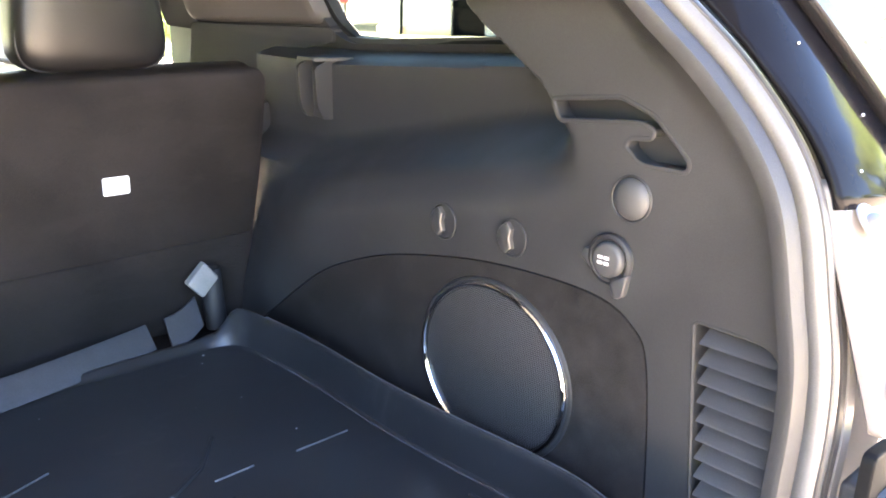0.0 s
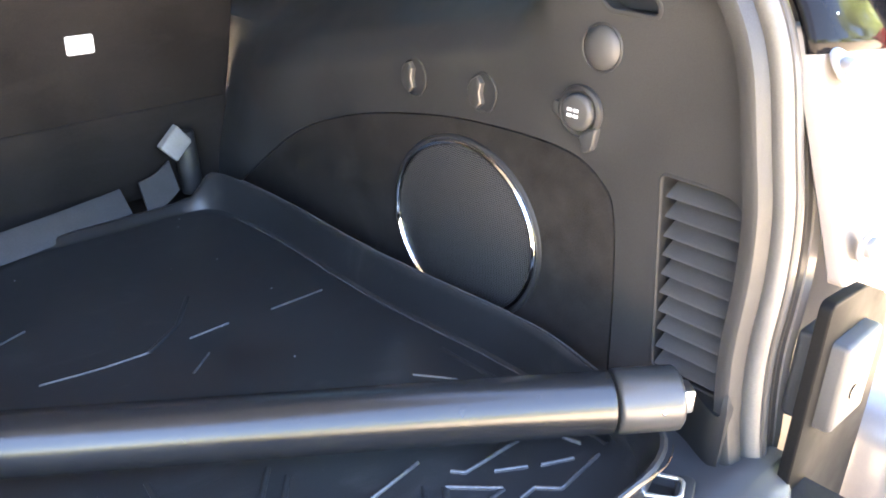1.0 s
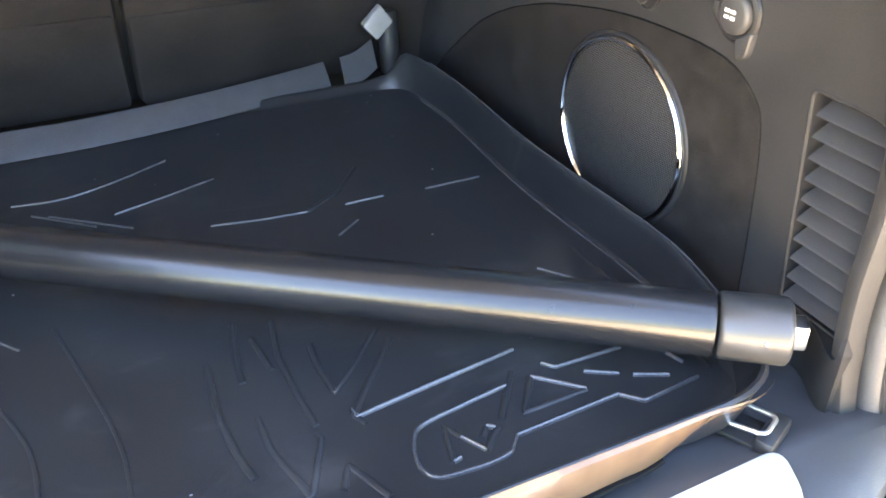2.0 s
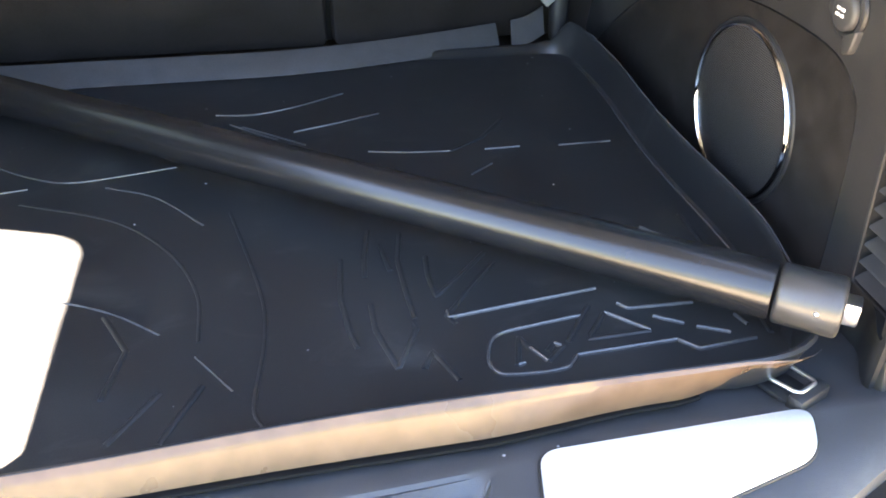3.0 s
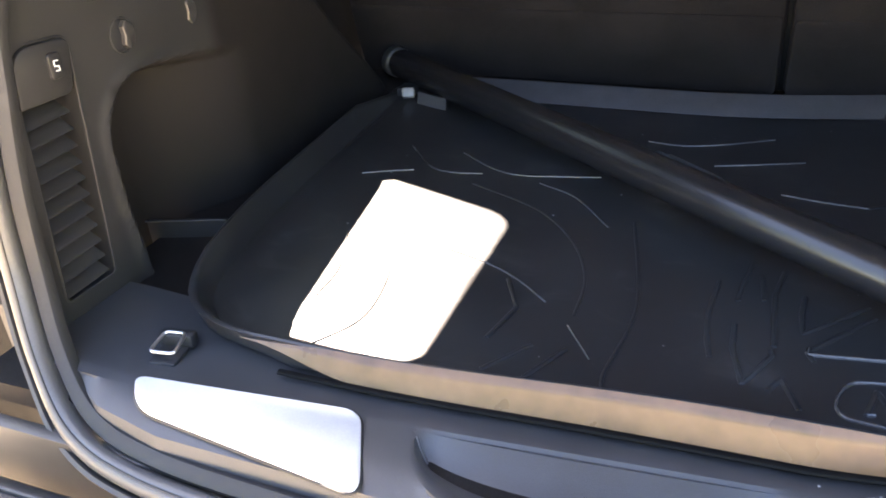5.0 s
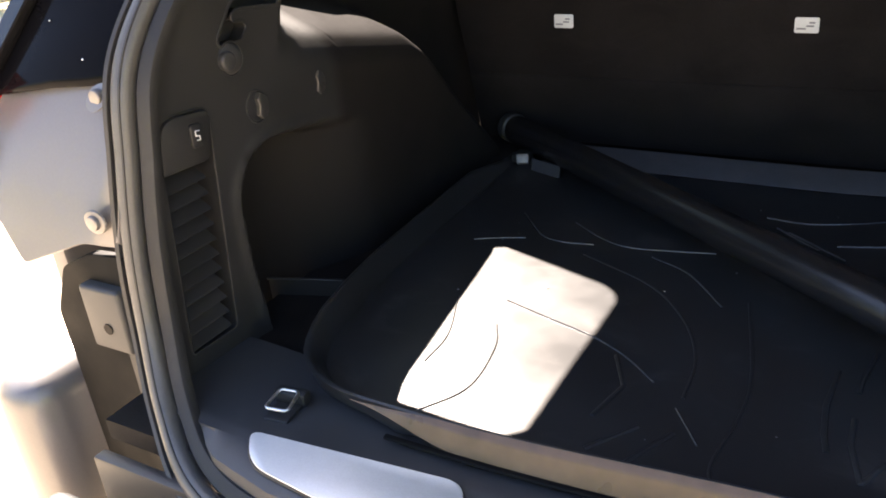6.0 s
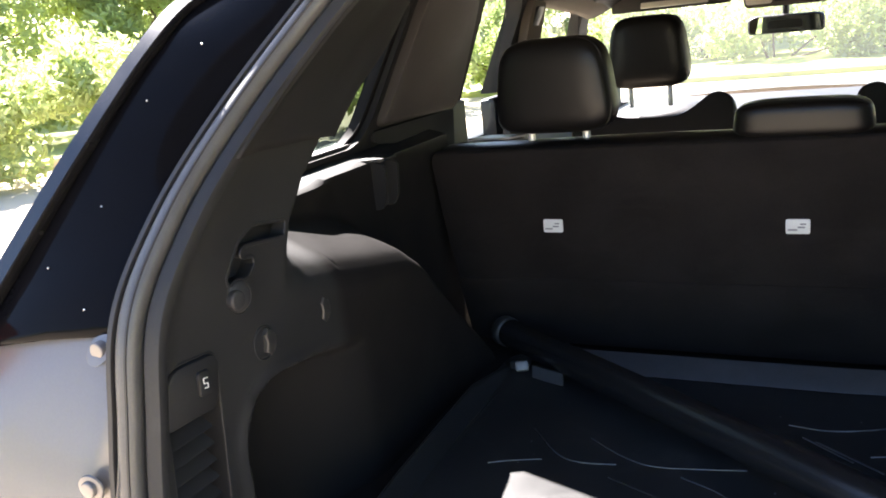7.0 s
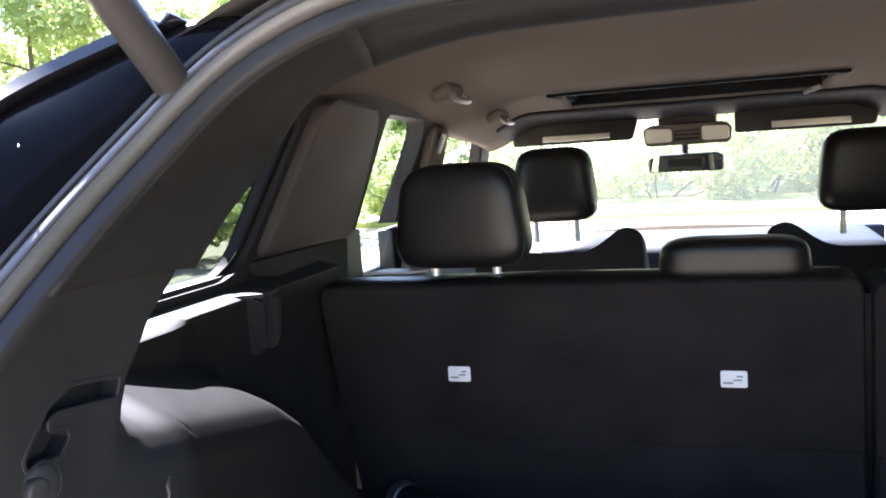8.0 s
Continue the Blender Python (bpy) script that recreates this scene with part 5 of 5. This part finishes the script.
# ---- bodywork round the opening ----
for sgn, nm in ((1, "right"), (-1, "left")):
    body = thing("rear_corner", "rear body corner with silver gutter panel and red lamp", "body corner", "rear body corners")
    rear = lambda u, v, w, sgn=sgn: (sgn * u, -0.075 + 0.12 * smoothstep(1.08, 1.3, v) - 0.10 * (u - 0.68) - w, v)
    silver = rounded([(0.672, 1.000), (0.672, 1.215), (0.78, 1.208), (0.855, 1.200), (0.902, 1.10), (0.884, 1.035), (0.858, 0.955), (0.735, 1.000)], [0.01, 0.01, 0.01, 0.02, 0.02, 0.01, 0.01, 0.01], 3)
    part("gutter_panel", prism(silver, rear, 0.014, 0.004), PAINT, body, "silver painted gutter panel")
    for bz in (1.18, 1.035):
        pad = [(0.700 + 0.017 * math.cos(t), bz + 0.016 * math.sin(t)) for t in np.linspace(0, 2 * math.pi, 24, endpoint=False)]
        part("bolt_pad", prism(pad, lambda u, v, w, rear=rear: rear(u, v, 0.013 + w), 0.0035, 0.002), PAINT, body, "raised painted pad")
        part("bolt", rod(rear(0.700, bz, 0.010), rear(0.700, bz, 0.0215), 0.010, 20, bevel=0.002), PAINT, body, "painted bolt head")
    lamp = rounded([(0.866, 1.220), (0.915, 1.220), (0.925, 1.10), (0.905, 1.00), (0.888, 1.03), (0.906, 1.10), (0.880, 1.19)], 0.006, 3)
    part("tail_lamp", prism(lamp, lambda u, v, w, sgn=sgn: (sgn * u, -0.045 - w, v), 0.05, 0.008), RED, body, "red tail lamp edge")
    lower = rounded([(0.655, 0.55), (0.660, 0.99), (0.735, 0.985), (0.80, 0.955), (0.84, 0.88), (0.83, 0.55)], 0.01, 3)
    part("lower_gutter", prism(lower, lambda u, v, w, sgn=sgn: (sgn * u, -0.078 - w, v), 0.012, 0.003), BLACKPAINT, body, "black lower gutter")
    block = part("stop_block", box((sgn * 0.718, -0.082, 0.897), (0.075, 0.05, 0.095), 0.006, 3), SATIN, body, "grey rubber stop block")
    part("hole", rod((sgn * 0.715, -0.105, 0.885), (sgn * 0.715, -0.1085, 0.885), 0.008, 16), GLOSS, block)
    part("quarter", prism(rounded([(-0.02, 0.45), (-0.02, 1.20), (0.9, 1.26), (1.0, 0.45)], 0.02), lambda u, v, w, sgn=sgn: (sgn * (0.93 - w), u, v), 0.03, 0.01), PAINT, body, "silver painted rear quarter")
    part("bumper_wing", box((sgn * 0.935, -0.05, 0.58), (0.12, 0.22, 0.38), 0.05, 4), PAINT, body, "silver bumper corner")
    # black gloss strip that runs up outside the seal
    strip = thing("pillar_strip", "black gloss strip and glass edge outside the rear pillar", "pillar strip", "pillar strips")
    up = [p for p in HALF if 1.175 < p.z < 1.60]
    outer = spline([(0.888, -0.06, 1.175), (0.853, -0.02, 1.24), (0.784, 0.075, 1.38), (0.755, 0.20, 1.50), (0.735, 0.29, 1.56), (0.60, 0.37, 1.625)] if sgn < 0 else [(0.850, -0.04, 1.175), (0.812, 0.0, 1.24), (0.735, 0.095, 1.38), (0.71, 0.22, 1.50), (0.69, 0.30, 1.56), (0.58, 0.37, 1.625)], len(up))
    rows, rows2 = [], []
    for p, q in zip(up, outer):
        o = Vector((p.x + 0.044, p.y + 0.004, p.z + 0.012))
        rows.append([(sgn * a.x, a.y, a.z) for a in (o, o.lerp(q, 0.04) + Vector((0, -0.004, 0)), o.lerp(q, 0.5) + Vector((0.0, -0.006, 0.004)), o.lerp(q, 0.96) + Vector((0, -0.002, 0)), q)])
        q2 = q + Vector((-0.004, -0.006, 0.0))
        rows2.append([(sgn * a.x, a.y, a.z) for a in (q2, q2 + Vector((0.003, -0.012, 0.004)), q2 + Vector((0.020, -0.010, 0.010)), q2 + Vector((0.024, 0.02, 0.01)))])
    g = part("gloss_panel", loft(rows), GLOSS, strip)
    g2 = part("edge_trim", loft(rows2), GLOSSTRIM, strip, "bright-edged outer moulding")
    for ob_ in (g, g2):
        so = ob_.modifiers.new("thick", "SOLIDIFY")
        so.thickness, so.offset = 0.006, 0
    for i, f in ((4, 0.42), (9, 0.78), (13, 0.66), (20, 0.80), (25, 0.70)):
        p = up[i].lerp(outer[i], f)
        part("clip", blob((sgn * p.x, p.y - 0.008, p.z + 0.004), 0.0014, seg=8), STEEL, strip)
    # gas strut of the raised tailgate
    st = thing("gas_strut", "dark grey gas strut holding the tailgate up", "strut", "gas struts")
    s0 = Vector((sgn * 0.580, 0.31, 1.548))
    s1 = Vector((sgn * 0.60, -0.06, 1.93))
    part("cylinder", rod(s0.lerp(s1, 0.012), s1, 0.020, 24, bevel=0.003), STRUT, st)
    part("piston_rod", rod(s0, s0.lerp(s1, 0.14), 0.005, 12), STEEL, st)
    part("ball_joint", blob(s0, 0.013, seg=12), STEEL, st)

# raised tailgate overhead
gate = thing("tailgate", "raised tailgate with black inner trim over the opening", "tailgate")
slope = pose(0, 0.40, 1.70, -30, 0, 0)
part("inner_trim", prism(rounded([(-0.66, -1.12), (0.66, -1.12), (0.68, -0.55), (0.60, 0.0), (-0.60, 0.0), (-0.68, -0.55)], 0.06), lambda u, v, w: slope @ Vector((u, v, w)), 0.05, 0.01), PLASTIC, gate)
part("skin", prism(rounded([(-0.67, -1.14), (0.67, -1.14), (0.69, -0.55), (0.61, 0.01), (-0.61, 0.01), (-0.69, -0.55)], 0.06), lambda u, v, w: slope @ Vector((u, v, 0.052 + w)), 0.03, 0.01), PAINT, gate, "silver painted outer skin")

# bumper step under the opening
bump = thing("rear_bumper", "black ribbed bumper step below the load sill", "bumper")
part("step", box((0, -0.305, 0.655), (1.50, 0.17, 0.10), 0.02, 3), PLASTIC_DARK, bump)
part("cover", box((0, -0.31, 0.50), (1.66, 0.16, 0.30), 0.05, 4), PAINT, bump, "silver bumper skin")
for k in range(7):
    part("tread_rib", box((0, -0.245 - 0.018 * k, 0.7065), (1.30, 0.006, 0.006), 0.002), SATIN, bump)
part("back_wall", box((0, -0.195, 0.66), (1.36, 0.02, 0.20), 0.004), PLASTIC_DARK, bump)

# bonnet seen through the windscreen
hood = tagged(finish("bonnet", loft([[(mid(y) + x, y, z - 0.05 * (x / 0.8) ** 2) for x in np.linspace(-0.8, 0.8, 17)] for y, z in ((3.42, 1.06), (3.8, 1.055), (4.2, 1.02), (4.5, 0.94), (4.6, 0.80), (4.62, 0.4))]), PAINT), "silver painted bonnet", "bonnet", kind="structure")

# ---- outside ----
grd = tagged(finish("ground", box((0, 0, -0.5), (900, 900, 1.0)), CONCRETE, smooth=0), "sunlit pale concrete ground", "ground", kind="structure")
tagged(finish("verge", box((-34, 10, 0.02), (46, 120, 0.16), 0.04), GRASS), "sunlit grass verge beside the lot", "grass", kind="structure")
tagged(finish("kerb", box((-10.9, 10, 0.05), (0.18, 120, 0.22), 0.02), CONCRETE), "pale concrete kerb along the verge", "kerb", kind="structure")
tagged(finish("verge_front", box((1.5, 38, 0.02), (25, 46, 0.16), 0.04), GRASS), "sunlit grass verge ahead of the car", "grass", kind="structure")


def leaf_cloud(centres, count, size, seed):
    """Many small two-sided leaves scattered through clumps."""
    rng = np.random.default_rng(seed)
    unit = lambda v: v / np.linalg.norm(v, axis=1, keepdims=True)
    pick = rng.integers(len(centres), size=count)
    c, r = np.array([q[0] for q in centres])[pick], np.array([q[1] for q in centres])[pick]
    p = c + unit(rng.normal(size=(count, 3))) * (r * (0.55 + 0.5 * rng.random(count)))[:, None] * np.array([1, 1, 0.85])
    p[:, 2] = np.where(p[:, 2] < 0.12, 0.12 + 0.2 * rng.random(count), p[:, 2])
    a = unit(rng.normal(size=(count, 3)))
    b = unit(np.cross(a, rng.normal(size=(count, 3))))
    s = (size * (0.6 + 0.8 * rng.random(count)))[:, None]
    nrm = np.cross(a, b) * s * 0.25
    verts = np.stack([p - a * s, p + b * s * 0.5 + nrm, p + a * s, p - b * s * 0.5 + nrm], 1).reshape(-1, 3)
    k = np.arange(count)[:, None] * 4
    faces = np.concatenate([k + np.array([0, 1, 2]), k + np.array([0, 2, 3])], 1).reshape(-1, 3)
    me = bpy.data.meshes.new("crown")
    me.from_pydata(verts.tolist(), [], faces.tolist())
    me.materials.append(LEAF)
    return me


def bush(x, y, w, h, seed, count=5200):
    rng = random.Random(seed)
    t = thing("bush", "sunlit yellow-green leafy bush at the lot's edge", "bush", "bushes along the verge")
    cl = [((x + rng.uniform(-w, w), y + rng.uniform(-w, w) * 0.7, 0.1 + rng.uniform(0.15, 0.8) * h), rng.uniform(0.25, 0.5) * min(w, h)) for _ in range(14)]
    o = new("leaves", leaf_cloud(cl, count, 0.075, seed))
    o.parent = t
    for k in range(4):
        c = cl[k][0]
        part("stem", rod((x + 0.1 * k - 0.15, y, 0.0), c, 0.03, 7, 0.008), BARK, t)


def tree(x, y, h, seed, count=15000):
    rng = random.Random(seed)
    t = thing("tree", "sunlit leafy tree with a slender trunk", "tree", "trees beyond the lot")
    top = Vector((x + rng.uniform(-0.5, 0.5), y, h * 0.8))
    limbs = [rod((x, y, 0), top, 0.16, 10, 0.04)]
    cl = []
    for k in range(16):
        f = rng.uniform(0.22, 1.0)
        p = Vector((x, y, 0)).lerp(top, f)
        a = rng.uniform(0, 6.283)
        rr = h * (0.30 - 0.14 * f) * rng.uniform(0.6, 1.2)
        q = p + Vector((math.cos(a) * rr, math.sin(a) * rr, h * 0.07))
        limbs.append(rod(p, q, 0.05, 6, 0.012))
        cl.append((tuple(q), h * rng.uniform(0.08, 0.15)))
    part("trunk", merge(*limbs), BARK, t)
    o = new("crown", leaf_cloud(cl, count, 0.12, seed))
    o.parent = t


rg = random.Random(5)
for k in range(15):
    bush(-13.0 - rg.uniform(0, 2.0), -6 + 2.3 * k, 1.6, rg.uniform(1.3, 2.6), 100 + k)
for k in range(10):
    bush(-11 + 2.4 * k + rg.uniform(-0.4, 0.4), 19.0 + rg.uniform(-1, 1), 1.7, rg.uniform(1.4, 2.4), 200 + k)
for k in range(12):
    tree(-17.5 - rg.uniform(0, 4), -9 + 4.0 * k, rg.uniform(6.5, 10), 300 + k)
for k in range(10):
    tree(-12 + 4.2 * k, 24 + rg.uniform(0, 5), rg.uniform(6.5, 10), 400 + k)

for x_, y_ in ((-10.6, 6.6), (-9.2, 8.4), (-8.3, 10.6), (-7.6, 13.0), (-6.2, 15.6)):
    bush(x_, y_, 1.1, rg.uniform(1.3, 1.8), 600 + int(10 * y_), 3600)
for k in range(4):
    tree(13.0 + rg.uniform(0, 2.5), -14 + 5.0 * k, rg.uniform(6, 8.5), 700 + k, 9000)

for k in range(9):
    tree(-17 + 4.2 * k + rg.uniform(-1, 1), -24 - rg.uniform(0, 4), rg.uniform(6.5, 9.5), 800 + k, 9000)
for k in range(3):
    bush(9.5 + 0.8 * k, 0.5 + 2.6 * k, 1.3, rg.uniform(1.8, 2.6), 900 + k, 4200)

# pale building and posts past the right-hand side
bld = thing("garage_building", "white rendered low building with dark doors", "building")
front = pose(16.7, 20.5, 0, 0, 0, -52)
slab = lambda c, size, bevel=0.03: box(front @ Vector(c), size, bevel, m=front.to_3x3().to_4x4())
part("wall", slab((1.1, 2.6, 1.9), (2.2, 5.0, 3.8)), WHITEWALL, bld)
part("wall", slab((4.6, 2.9, 1.9), (4.6, 4.6, 3.8)), WHITEWALL, bld)
part("downpipe", rod(front @ Vector((0.72, 0.02, 0)), front @ Vector((0.72, 0.02, 3.7)), 0.05, 10), GLOSS, bld)
part("door", slab((2.75, 0.55, 1.2), (0.95, 0.08, 2.4), 0.02), GLOSS, bld)
part("door", slab((4.3, 0.55, 1.2), (0.95, 0.08, 2.4), 0.02), GLOSS, bld)
part("plinth", slab((1.1, 0.06, 0.12), (2.3, 0.12, 0.24), 0.02), CONCRETE, bld)
part("roof", slab((3.4, 2.6, 3.9), (8.0, 6.0, 0.2)), PAINT, bld)
sign = thing("sign_post", "white post with a small red sign", "sign post")
part("post", rod((12.0, 16.0, 0), (12.0, 16.0, 2.2), 0.07, 12), WHITEWALL, sign)
part("panel", box((12.0, 15.9, 1.14), (0.26, 0.03, 0.28), 0.01), RED, sign)
bush(11.0, 19.5, 1.4, 1.9, 500, 3600)
